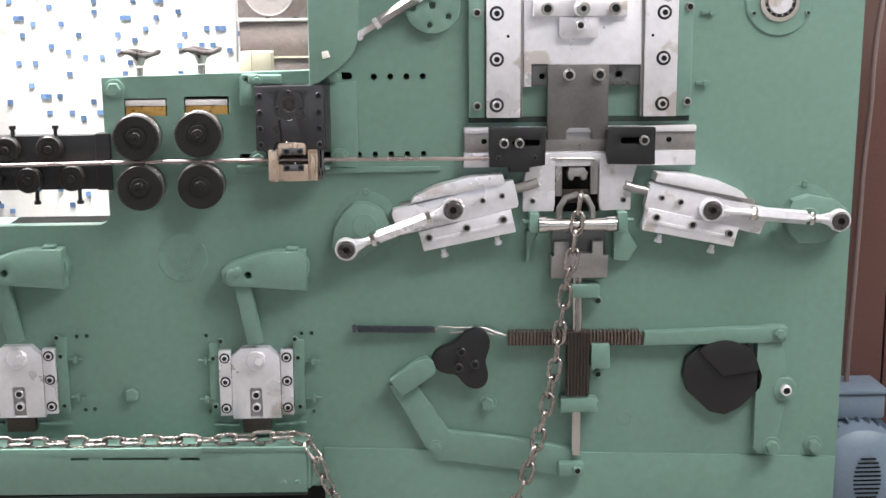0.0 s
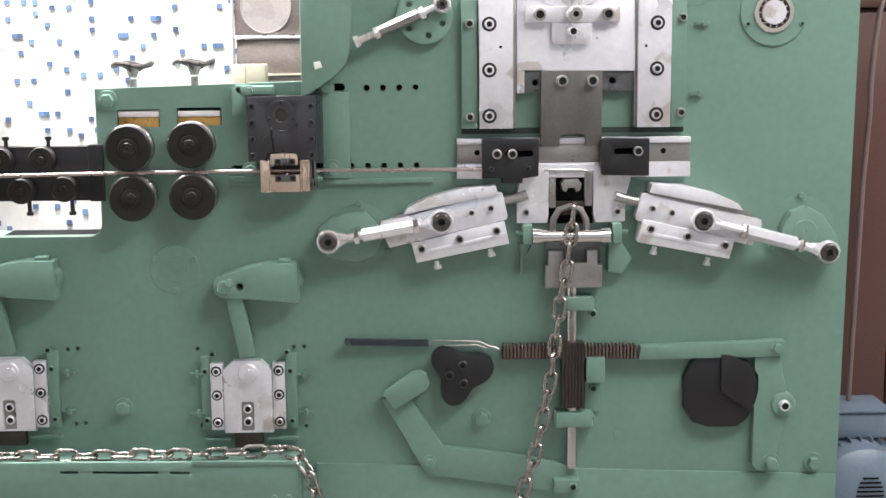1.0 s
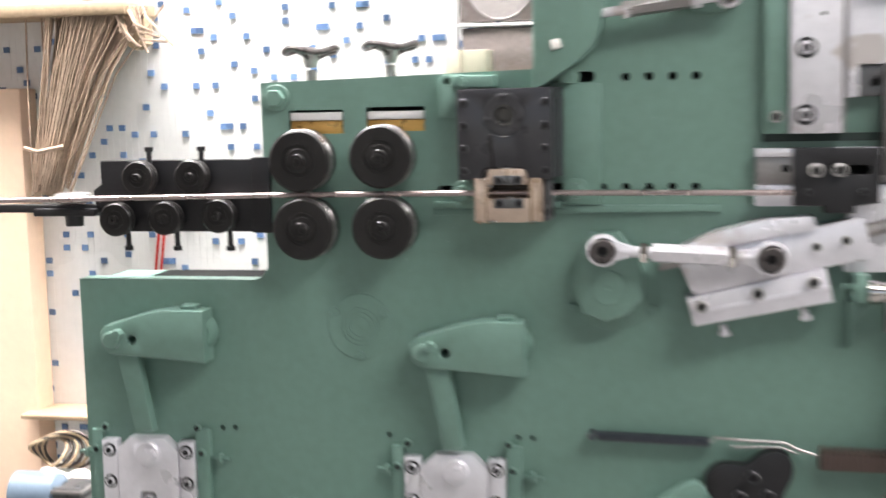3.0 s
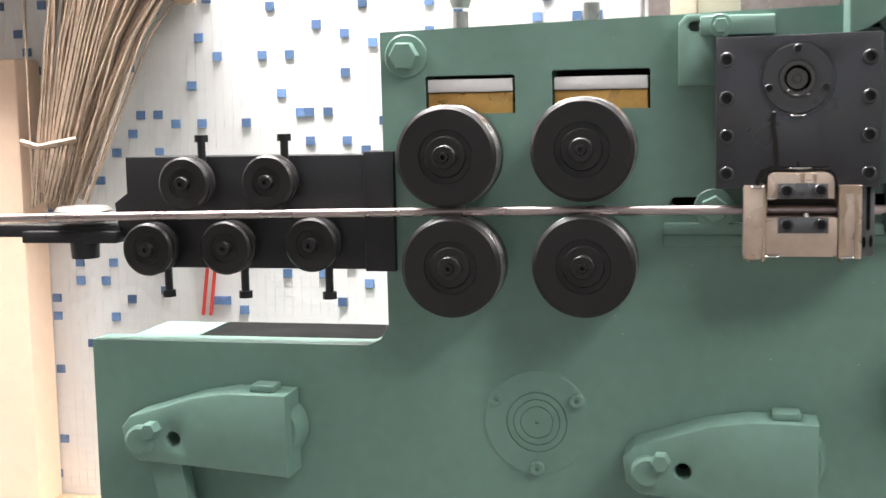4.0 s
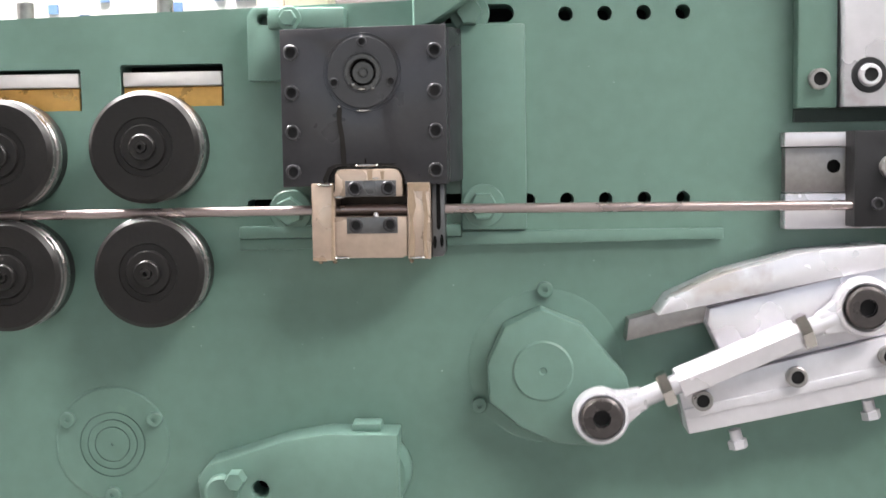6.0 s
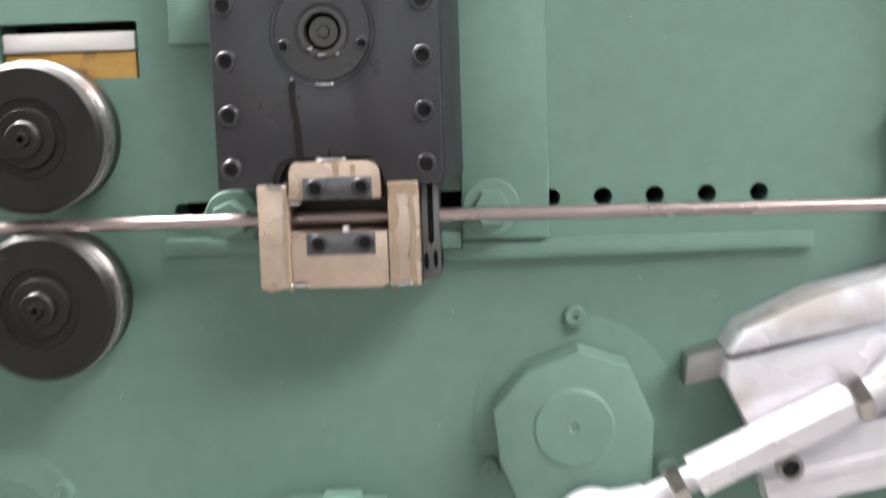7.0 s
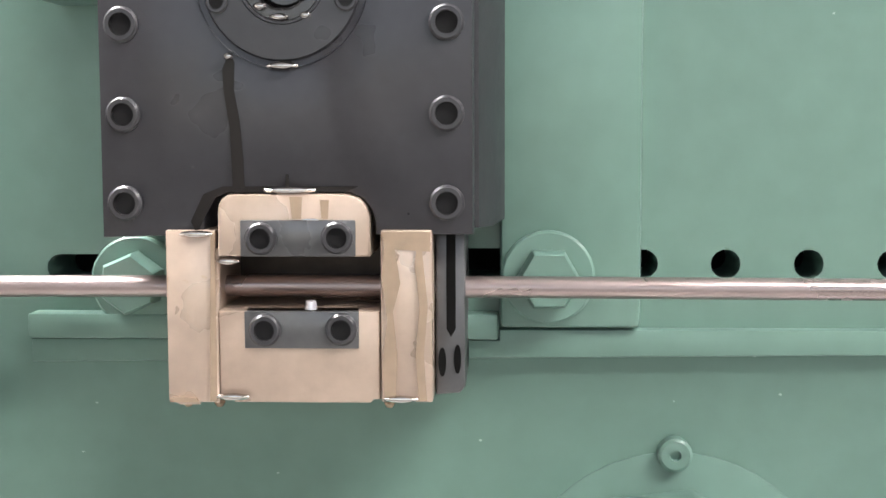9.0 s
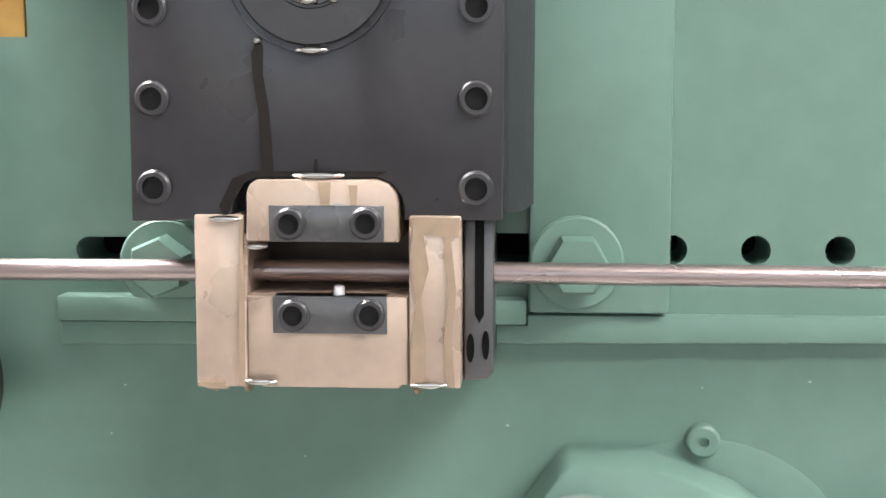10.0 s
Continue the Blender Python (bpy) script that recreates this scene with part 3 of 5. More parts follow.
flank.faces.new(lo), flank.faces.new(hi)
for i in range(len(prof)):
    j = (i + 1) % len(prof)
    flank.faces.new((lo[i], lo[j], hi[j], hi[i]))
bmesh.ops.recalc_face_normals(flank, faces=flank.faces)
cp("body", flank, OILED, "black body with a curved flank")
ring = cp("bearing_flange", lathe([(0.0150, -0.0410), (0.0262, -0.0410), (0.0268, -0.0402), (0.0268, -0.0392), (0.0285, -0.0392), (0.029, -0.0405), (0.0292, -0.0395)], 56), OILED, "round black bearing flange")
ring.location = (-0.001, 0, 0.088)
race = cp("race", lathe([(0.0095, -0.030), (0.0095, -0.0395), (0.0105, -0.0405), (0.0135, -0.0405), (0.0148, -0.0385), (0.0148, -0.03)], 40), WET, "oil-wet dark bearing race")
race.location = (-0.001, 0, 0.088)
shine = cp("race_edge", lathe([(0.0136, -0.0402), (0.0140, -0.0410), (0.0147, -0.0410), (0.0149, -0.0402)], 40), OILED, "wet bearing edge")
shine.location = (-0.001, 0, 0.088)
core = cp("shaft_end", lathe([(0, -0.0372), (0.003, -0.0372), (0.0036, -0.0362), (0.0080, -0.0362), (0.0092, -0.0350), (0.0095, -0.028)], 30), WET)
core.location = (-0.001, 0, 0.088)
under(cover, screws(cut, SOCKET_BLACK, [(x + 0.268, -0.0358, z - 1.27) for x in (-0.3232, -0.2143) for z in (1.3733, 1.3436, 1.3142, 1.2850)], 0.66))
under(ring, screws(cut, SOCKET_BLACK, [(-0.0225, -0.0385, 0.0805), (0.0205, -0.0385, 0.0810), (-0.001, -0.0385, 0.1105)], 0.42))
# bronze die block
cp("left_column", box(-0.3098, -0.2925, -0.041, -0.004, 1.2183, 1.2762, 0.0008), BRONZE, "oil-wet bronze side column")
cp("right_column", box(-0.2368, -0.2192, -0.041, -0.004, 1.2187, 1.2762, 0.0008), BRONZE, "oil-wet bronze side column")
arch = [(-0.2915, 1.2675), (-0.2402, 1.2675), (-0.2402, 1.2800), (-0.2412, 1.2840), (-0.2435, 1.2866), (-0.2475, 1.2880), (-0.2875, 1.2880), (-0.2900, 1.2866), (-0.2912, 1.2840)]
die_up = [cp("upper_die_block", prism(arch, -0.0425, -0.006, [], 0.0008), BRONZE, "arched bronze block")]
die_lo = [cp("lower_die_block", prism([(-0.2922, 1.2197), (-0.2885, 1.2197), (-0.2870, 1.2183), (-0.2405, 1.2183), (-0.2395, 1.2195), (-0.2372, 1.2195), (-0.2372, 1.2492), (-0.2922, 1.2492)], -0.0405, -0.006, [], 0.0006), BRONZE, "bronze lower block")]
cp("side_block", prism([(-0.2188, 1.2192), (-0.2105, 1.2199), (-0.2085, 1.2221), (-0.2085, 1.2755), (-0.2188, 1.2755)], -0.033, -0.002, [], 0.0008), SIDE, "dark grey steel side block")
# Flat black discs painted as the shade in the side bores
for z, r in [(1.2306, 0.0052), (1.2605, 0.0075)]:
    e = cp("side_bore", lathe([(0, 0), (r, 0)], 20), HOLE_SHADE)
    e.matrix_basis = Matrix.Translation((0.268 - 0.2081, -0.017, z - 1.27)) @ pose(0, 0, 0, 0, 0, 90)
# Slightly raised black pieces painted as a slot's and two bores' shade
for pts in ([(-0.2150, 1.2420), (-0.2134, 1.2392), (-0.2118, 1.2420), (-0.2118, 1.2745), (-0.2150, 1.2745)], [(-0.2165 + 0.0014 * math.cos(a * 0.4488), 1.2306 + 0.0050 * math.sin(a * 0.4488)) for a in range(14)], [(-0.2112 + 0.0013 * math.cos(a * 0.4488), 1.2316 + 0.0050 * math.sin(a * 0.4488)) for a in range(14)]):
    cp("side_recess", prism(pts, -0.0334, -0.0325, [], 0), HOLE_SHADE)
cp("rear_wall", box(-0.2925, -0.2368, -0.010, -0.004, 1.2440, 1.2690, 0), RUST)
uj = cp("upper_jaw", box(-0.2836, -0.2448, -0.0431, -0.036, 1.2676, 1.2796, 0.0004), SIDE, "dark steel jaw plate")
lj = cp("lower_jaw", box(-0.2832, -0.2442, -0.0412, -0.034, 1.2367, 1.2492, 0.0004), SIDE, "dark steel jaw plate")
jaw_screws = screws(cut, SOCKET_BLACK, [(x + 0.268, y, z - 1.27) for x, y, z in [(-0.2764, -0.0399, 1.2736), (-0.2508, -0.0399, 1.2739), (-0.2760, -0.0380, 1.2430), (-0.2500, -0.0380, 1.2433)]], 0.60)
under(uj, jaw_screws[:2])
under(lj, jaw_screws[2:])
die_up.append(uj)
die_lo.append(lj)
pin = cp("die_pin", lathe([(0, -0.003), (0.0018, -0.0025), (0.0022, 0), (0.0022, 0.004)], 12), STEEL)
pin.matrix_basis = Matrix.Translation((0.0068, -0.0370, -0.0205)) @ pose(0, 0, 0, -90, 0, 0)
die_lo.append(pin)
# oil runs, and chrome drops that put glints on the pooled oil
cp("oil_run", prism([(-0.2868, 1.3345), (-0.2893, 1.3290), (-0.2890, 1.3220), (-0.2872, 1.3100), (-0.2868, 1.3000), (-0.2864, 1.2885), (-0.2824, 1.2885), (-0.2828, 1.3000), (-0.2838, 1.3120), (-0.2855, 1.3220), (-0.2852, 1.3310)], -0.0405, -0.0398, [], 0), OIL, "dark oil streak")
cp("oil_run", prism([(-0.2690, 1.2886), (-0.2670, 1.2886), (-0.2676, 1.2945), (-0.2684, 1.2945)], -0.0405, -0.0398, [], 0), OIL)
cp("oil_run", prism([(-0.2700, 1.3300), (-0.2660, 1.3300), (-0.2665, 1.3450), (-0.2695, 1.3450)], -0.0405, -0.0398, [], 0), OIL)
cp("oil_edge", prism([(-0.2990, 1.2745), (-0.2965, 1.2800), (-0.2925, 1.2868), (-0.2880, 1.2888), (-0.2480, 1.2888), (-0.2440, 1.2905), (-0.2900, 1.2905), (-0.2965, 1.2880), (-0.3010, 1.2790)], -0.0404, -0.0398, [], 0), OIL, "oil gathered round the arch")
# Flattened chrome beads, added as glints where the oil is wet
drop = mesh_of("oil_drop", auto(lathe([(0, -0.002), (0.003, -0.0015), (0.0045, 0.0)], 16)), CHROME)
for x, z, sx in [(-0.2670, 1.2893, 2.0), (-0.2600, 1.2795, 1.5), (-0.2885, 1.2658, 0.9), (-0.2875, 1.2204, 1.3), (-0.2300, 1.2199, 1.4), (-0.2990, 1.2748, 1.3), (-0.2688, 1.3298, 1.2), (-0.2762, 1.3490, 0.5), (-0.2610, 1.3460, 0.45), (-0.2700, 1.3455, 0.7), (-0.2870, 1.3330, 0.4)]:
    d = piece("oil_drop", drop, cut, x + 0.268, -0.0415, z - 1.27)
    d.scale = (sx, 0.6, 0.28)
for pts in ([(-0.3085, 1.2197), (-0.3055, 1.2183), (-0.2990, 1.2183)], [(-0.2930, 1.2183), (-0.2930, 1.2463), (-0.2918, 1.2700)], [(-0.2335, 1.2192), (-0.2328, 1.2415), (-0.2345, 1.2558), (-0.2310, 1.2681)], [(-0.2220, 1.2192), (-0.2245, 1.2368), (-0.2222, 1.2529), (-0.2235, 1.2720)]):
    cp("oil_bead", tube([(x, -0.0405, z) for x, z in pts], 0.0009, 6), BRONZE)
cp("oil_stain", prism([(-0.2358, 1.2195), (-0.2318, 1.2195), (-0.2312, 1.2349), (-0.2326, 1.2491), (-0.2300, 1.2586), (-0.2318, 1.2700), (-0.2350, 1.2745), (-0.2362, 1.2605), (-0.2345, 1.2463), (-0.2362, 1.2320)], -0.0416, -0.0408, [], 0), OIL_BROWN, "brown oil run")
cp("oil_stain", prism([(-0.2240, 1.2195), (-0.2212, 1.2195), (-0.2222, 1.2349), (-0.2208, 1.2510), (-0.2225, 1.2681), (-0.2240, 1.2740), (-0.2252, 1.2643), (-0.2236, 1.2510), (-0.2250, 1.2339)], -0.0416, -0.0408, [], 0), OIL_BROWN)
cp("oil_stain", prism([(-0.2350, 1.2700), (-0.2200, 1.2691), (-0.2198, 1.2755), (-0.2362, 1.2755)], -0.0415, -0.0408, [], 0), OIL_BROWN)
cp("oil_stain", prism([(-0.2952, 1.2189), (-0.2928, 1.2189), (-0.2926, 1.2558), (-0.2928, 1.2750), (-0.2940, 1.2750), (-0.2946, 1.2510)], -0.0416, -0.0408, [], 0), OIL_BROWN)
cp("oil_stain", prism([(-0.3092, 1.2185), (-0.2990, 1.2185), (-0.3000, 1.2199), (-0.3050, 1.2204), (-0.3090, 1.2199)], -0.0416, -0.0408, [], 0), OIL_BROWN)
die_up.append(cp("oil_stain", prism([(-0.2660, 1.2800), (-0.2630, 1.2800), (-0.2626, 1.2872), (-0.2668, 1.2872)], -0.0431, -0.0424, [], 0), OIL_BROWN))
die_up.append(cp("oil_stain", prism([(-0.2560, 1.2800), (-0.2540, 1.2800), (-0.2536, 1.2862), (-0.2566, 1.2862)], -0.0431, -0.0424, [], 0), OIL_BROWN))
for x in (-0.3045, -0.2935, -0.2345):
    dr = cp("hanging_drop", lathe([(0, -0.0022), (0.0012, -0.0018), (0.0020, -0.0005), (0.0014, 0.0012), (0, 0.0020)], 12), OIL_BROWN)
    dr.matrix_basis = Matrix.Translation((x + 0.268, -0.036, 1.2176 - 1.27)) @ pose(0, 0, 0, 90, 0, 0)
cp("mount_lug", prism([(-0.362, 1.355), (-0.331, 1.355), (-0.331, 1.411), (-0.356, 1.411), (-0.362, 1.404)], -0.016, 0.0, [slot(-0.350, -0.3475, 1.4015, 0.004)], 0.0012), GREEN, "green mounting lug")
cp("top_bracket", box(-0.345, -0.285, -0.020, 0.02, 1.3935, 1.4095, 0.002), GREEN)
screws(cut, HEX_GREEN, [(-0.060, -0.020, 0.131)], 0.62, "hex_bolt")
nut = thing("clamp_bolt", "green painted clamp bolt in the upper slot", "bolt", at=(-0.192, -0.004, 1.4005))
piece("hex_bolt", HEX_GREEN, nut, 0, 0, 0, 0, 0.95)


# ---- bending head: fixed guides ----
head = thing("slide_guides", "bright steel guide bars screwed to the machine front", "guide", at=(0.243, 0, 1.30))


def hp(name, bm, m, label="", owner=None, origin=(0.243, 0, 1.30)):
    ob = part(name, bm, m, owner or head, label)
    ob.location = (-origin[0], -origin[1], -origin[2])
    return ob


for xa, xb, sx, sg0, sg1, bx in [(0.0755, 0.135, 0.0933, 0.045, 0.0735, 0.0595), (0.352, 0.411, 0.3858, 0.413, 0.4385, 0.431)]:
    gbar = hp("guide_bar", box(xa, xb, -0.0255, 0.0, 1.3265, 1.562, 0.0015), STEEL, "bright ground guide bar")
    hp("edge_strip", box(sg0, sg1, -0.016, 0.0, 1.3265, 1.548, 0.0015), GREEN, "green edge strip")
    hp("inner_gib", box(xb + 0.001 if xa < 0.2 else xa - 0.0045, xb + 0.0045 if xa < 0.2 else xa - 0.001, -0.0185, 0.0, 1.3265, 1.562, 0.0005), DULL)
    for z in (1.5073, 1.4285, 1.3490):
        # Black ring on the bar's face paints the counterbore's shade
        ringm = hp("counterbore", lathe([(0.0085, -0.0002), (0.0085, -0.0012), (0.0122, -0.0012), (0.0128, 0.0)], 32), BLACK)
        ringm.location = (sx - 0.243, -0.0255, z - 1.30)
        under(gbar, [ringm, *screws(head, SOCKET_STEEL, [(sx - 0.243, -0.0235, z - 1.30)], 0.86)])
    screws(head, SOCKET, [(bx - 0.243, -0.0158, z - 1.30) for z in ((1.5085, 1.3470) if xa < 0.2 else (1.5165, 1.3520))], 0.85)
# Flat black discs painted as the shade in the oil holes
for x in (0.113, 0.366):
    hp("oil_hole", lathe([(0, -0.0003), (0.0026, -0.0003)], 12), HOLE_SHADE).location = (x - 0.243, -0.0255, 1.468 - 1.30)
# Dark strip painted as the shadow below the guide bars
hp("base_shadow_plate", box(0.045, 0.4385, -0.006, 0.0, 1.3165, 1.3262, 0), GREEN_SHADED)
for z, x in [(1.506, 0.468), (1.383, 0.462)]:
    hp("green_stud", box(x - 0.013, x + 0.013, -0.006, 0, z - 0.003, z + 0.003, 0.001), GREEN)
    hp("green_stud", lathe([(0, -0.012), (0.005, -0.012), (0.005, 0)], 6), GREEN).location = (x + 0.004 - 0.243, 0, z - 1.30)

rail = thing("cross_rail", "bright steel cross rail with dark sliding clamps", "rail", at=(0.243, 0, 1.27))
RO = (0.243, 0, 1.27)
hp("upper_strip", box(0.036, 0.450, -0.0165, 0, 1.2985, 1.309, 0.001), STEEL, "", rail, RO)
hp("body", box(0.037, 0.449, -0.0120, 0, 1.265, 1.298, 0.0008), DULL, "", rail, RO)
hp("lower_strip", box(0.036, 0.450, -0.0165, 0, 1.2385, 1.2645, 0.001), STEEL, "", rail, RO)
# Flat discs; the black ones paint the shade of open bores
for x in (0.052, 0.072, 0.402, 0.428):
    hp("bore", lathe([(0, 0), (0.005, 0)], 16), HOLE_SHADE if x in (0.072, 0.402) else DULL, "", rail, RO).location = (x - 0.243, -0.0124, 1.284 - 1.27)
hp("left_clamp", prism([(0.0795, 1.241), (0.115, 1.241), (0.115, 1.232), (0.150, 1.232), (0.150, 1.240), (0.178, 1.244), (0.179, 1.3085), (0.0795, 1.3095)], -0.040, -0.017, [slot(0.125, 0.163, 1.2835, 0.0055)], 0.0012), BLACK, "blackened steel clamp", rail, RO)
# Black backing painted as the shade in the left clamp slot
hp("clamp_back", box(0.10, 0.17, -0.018, -0.0165, 1.27, 1.295, 0), HOLE_SHADE, "", rail, RO)
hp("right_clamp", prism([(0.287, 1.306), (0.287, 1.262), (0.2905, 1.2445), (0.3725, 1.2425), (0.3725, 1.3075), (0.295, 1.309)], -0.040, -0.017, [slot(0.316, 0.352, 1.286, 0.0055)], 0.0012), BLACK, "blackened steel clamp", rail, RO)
# Same painted shade for the right clamp slot
hp("clamp_back", box(0.30, 0.36, -0.018, -0.0165, 1.272, 1.298, 0), HOLE_SHADE, "", rail, RO)
screws(rail, SOCKET, [(0.105 - 0.243, -0.0395, 0.0135), (0.132 - 0.243, -0.0395, 0.0135), (0.352 - 0.243, -0.0395, 0.0165)], 0.95)
screws(rail, SOCKET_BLACK, [(0.0955 - 0.243, -0.0395, -0.0125), (0.160 - 0.243, -0.0395, -0.0125)], 0.5)

die = thing("forming_die", "steel forming die with an open dark mouth", "die", at=(0.243, 0, 1.2))
DO = (0.243, 0, 1.2)
hp("die_plate", prism([(0.147, 1.2375), (0.141, 1.205), (0.1415, 1.1585), (0.196, 1.1585), (0.198, 1.172), (0.198, 1.2505), (0.277, 1.2505), (0.277, 1.172), (0.2815, 1.1585), (0.334, 1.1595), (0.3355, 1.205), (0.344, 1.2375), (0.330, 1.262), (0.166, 1.262)], -0.0205, 0.0, [], 0.001), STEEL, "bright steel die plate", die, DO)
hp("tongue", box(0.2165, 0.2615, -0.0035, -0.0012, 1.250, 1.311, 0.0005), STEEL, "bright steel tongue", die, DO)
# Black sheet painted as the shade inside the die mouth
hp("mouth", box(0.196, 0.279, -0.006, -0.001, 1.155, 1.25, 0), HOLE_SHADE, "", die, DO)
hp("insert_left", box(0.199, 0.211, -0.018, -0.006, 1.185, 1.238, 0.001), DULL, "", die, DO)
hp("insert_right", box(0.262, 0.276, -0.018, -0.006, 1.188, 1.246, 0.001), DULL, "", die, DO)
hp("die_floor", box(0.212, 0.262, -0.014, -0.006, 1.172, 1.196, 0.001), RUST, "brown die floor", die, DO)
hp("mandrel", prism([(0.222, 1.216), (0.229, 1.214), (0.232, 1.221), (0.243, 1.221), (0.246, 1.214), (0.253, 1.216), (0.256, 1.228), (0.250, 1.236), (0.224, 1.236), (0.219, 1.228)], -0.026, -0.005, [], 0.0015), DULL, "grey forming mandrel", die, DO)
hp("wire_stop", tube([(0.19, -0.019, 1.2535), (0.262, -0.019, 1.252), (0.268, -0.019, 1.247), (0.268, -0.019, 1.22)], 0.0026, 8), DULL, "", die, DO)
hp("arch", tube([(0.204, -0.026, 1.135), (0.206, -0.026, 1.165), (0.216, -0.026, 1.183), (0.236, -0.026, 1.189), (0.254, -0.026, 1.183), (0.264, -0.026, 1.165), (0.266, -0.026, 1.135)], 0.006, 8), DULL, "grey steel arch", die, DO)
screws(die, SOCKET, [(0.158 - 0.243, -0.0205, -0.022), (0.3205 - 0.243, -0.0205, -0.022)], 0.62)

pinc = thing("cross_pin", "polished steel cross pin held by green brackets", "pin", at=(0.241, -0.04, 1.137))
part("pin", tube([(-0.064, 0, 0), (-0.061, 0, 0), (0.052, 0, 0)], 0.0115, 20), CHROME, pinc)
part("collar", tube([(0.047, 0, 0), (0.064, 0, 0)], 0.0142, 20), CHROME, pinc)
part("left_end", tube([(-0.074, 0, 0), (-0.060, 0, 0)], 0.0145, 20), CHROME, pinc)
for s, x in ((-1, -0.082), (1, 0.076)):
    part("bracket", box(x - 0.008, x + 0.008, -0.008, 0.04, -0.012, 0.022, 0.0015), GREEN, pinc)
    part("hook", prism([(x - 0.012, -0.015), (x + 0.012, -0.015), (x + 0.02 * s + 0.012, -0.045), (x + 0.014 * s, -0.072), (x - 0.012, -0.068)], 0.018, 0.04, [], 0.003), GREEN, pinc)
    part("rod", tube([(x - 0.02, 0.005, 0.006), (x + 0.02, 0.005, 0.006)], 0.004, 10), GREEN, pinc)

# block, push rod and rack below: these rise and fall together
lift = thing("push_rod", "steel push rod with a block and brown rack teeth", "push rod", at=(0.2425, -0.02, 1.07))
LO = (0.2425, -0.02, 1.07)
hp("block", prism([(0.192, 1.037), (0.293, 1.037), (0.2945, 1.078), (0.285, 1.078), (0.285, 1.104), (0.266, 1.104), (0.266, 1.082), (0.224, 1.082), (0.224, 1.104), (0.197, 1.104), (0.197, 1.078), (0.192, 1.078)], -0.028, -0.004, [], 0.001), DULL, "grey steel fork block", lift, LO)
hp("fork_back", box(0.1945, 0.2925, -0.010, -0.005, 1.076, 1.128, 0.001), SIDE, "", lift, LO)
hp("rod", tube([(0.2405, -0.018, 1.04), (0.2425, -0.018, 0.70)], 0.0098, 18), CHROME, "polished steel rod", lift, LO)
hp("rack_bar", box(0.222, 0.263, -0.030, -0.008, 0.815, 0.937, 0.001), RUST, "brown toothed rack", lift, LO)
rib = mesh_of("tooth", box(-0.0016, 0.0016, -0.003, 0.001, -0.06, 0.06, 0), RUST)
for i in range(7):
    piece("tooth", rib, lift, -0.0175 + i * 0.0058, -0.0105, -0.194)

guides = thing("rod_guides", "green painted rod guide brackets with bolts", "bracket", at=(0.243, 0, 0.9))
GO = (0.243, 0, 0.9)
for xa, xb, za, zb in [(0.228, 0.279, 1.001, 1.025), (0.211, 0.279, 0.785, 0.812), (0.209, 0.256, 0.661, 0.686), (0.266, 0.300, 0.868, 0.914)]:
    hp("bracket", box(xa, xb, -0.034, 0, za, zb, 0.002), GREEN, "", guides, GO)
for x, z in [(0.279, 0.992), (0.281, 0.853), (0.277, 0.797), (0.243, 0.674)]:
    screws(guides, SOCKET_GREEN, [(x - 0.243, -0.012 if x > 0.26 else -0.034, z - 0.9)], 0.85)
hp("side_plate", box(0.266, 0.294, -0.012, 0, 0.808, 0.918, 0.001), GREEN, "", guides, GO)

# ---- spring, toothed bar and link ----
spring = thing("tension_spring", "dark coiled tension spring with hooked ends", "spring", at=(-0.08, -0.012, 0.94))
coil = []
for i in range(46 * 8 + 1):
    a = i / 8 * 2 * math.pi
    f_ = i / (46 * 8)
    coil.append((-0.078 + 0.140 * f_, 0.0058 * math.cos(a), 0.0045 - 0.004 * f_ + 0.0058 * math.sin(a)))
part("coil", tube(coil, 0.00145, 5), SPRING, spring)
for k in range(2):
    part("hook", tube([(x, 0, z) for x, z in ([(-0.078, 0.004), (-0.085, 0.008), (-0.090, 0.005), (-0.088, -0.001), (-0.083, 0.0)] if k == 0 else [(0.062, 0.0), (0.070, 0.006), (0.10, 0.004), (0.155, 0.002), (0.170, -0.006), (0.185, -0.010), (0.192, -0.013)])], 0.0016 if k == 0 else 0.0020, 6), SCREW, spring)
part("hook", tube([(0.09, 0, -0.005), (0.15, 0, -0.004), (0.168, 0, -0.011)], 0.0018, 6), SCREW, spring)
part("pin", lathe([(0, -0.01), (0.005, -0.01), (0.005, 0.012)], 14), SPRING, spring).location = (-0.084, 0, 0.005)

bar = thing("rack_link", "brown toothed rack bar joined to a green link arm", "link", at=(0.36, -0.012, 0.92))
BO = (0.36, -0.012, 0.92)
hp("rack_bar", prism([(0.116, 0.911), (0.362, 0.908), (0.362, 0.928), (0.116, 0.931)], -0.022, -0.002, [], 0.0008), RUST, "brown toothed rack bar", bar, BO)
# Pinkish brown teeth, coloured lighter than the bar to carry their highlights
TOOTH = mat("lit_brown_rack_tooth", (0.17, 0.12, 0.105), 0.4, 0.5, 0.25, 60, 0.15)
tooth = mesh_of("tooth", box(-0.0016, 0.0016, -0.0245, -0.002, -0.0185, 0.0065, 0.0005), TOOTH)
for i in range(38):
    x = 0.119 + i * 0.0064
    piece("tooth", tooth, bar, x - 0.36, 0.012 - 0.001, 0.931 - 0.92 - (x - 0.116) * 0.0122)
hp("link_arm", prism([(0.362, 0.907), (0.575, 0.908), (0.628, 0.910), (0.629, 0.937), (0.612, 0.940), (0.575, 0.937), (0.366, 0.931)], -0.024, -0.002, [], 0.002), GREEN, "green link arm", bar, BO)
screws(bar, HEX_GREEN, [(0.614 - 0.36, -0.012, 0.926 - 0.92)], 0.85, "hex_bolt")
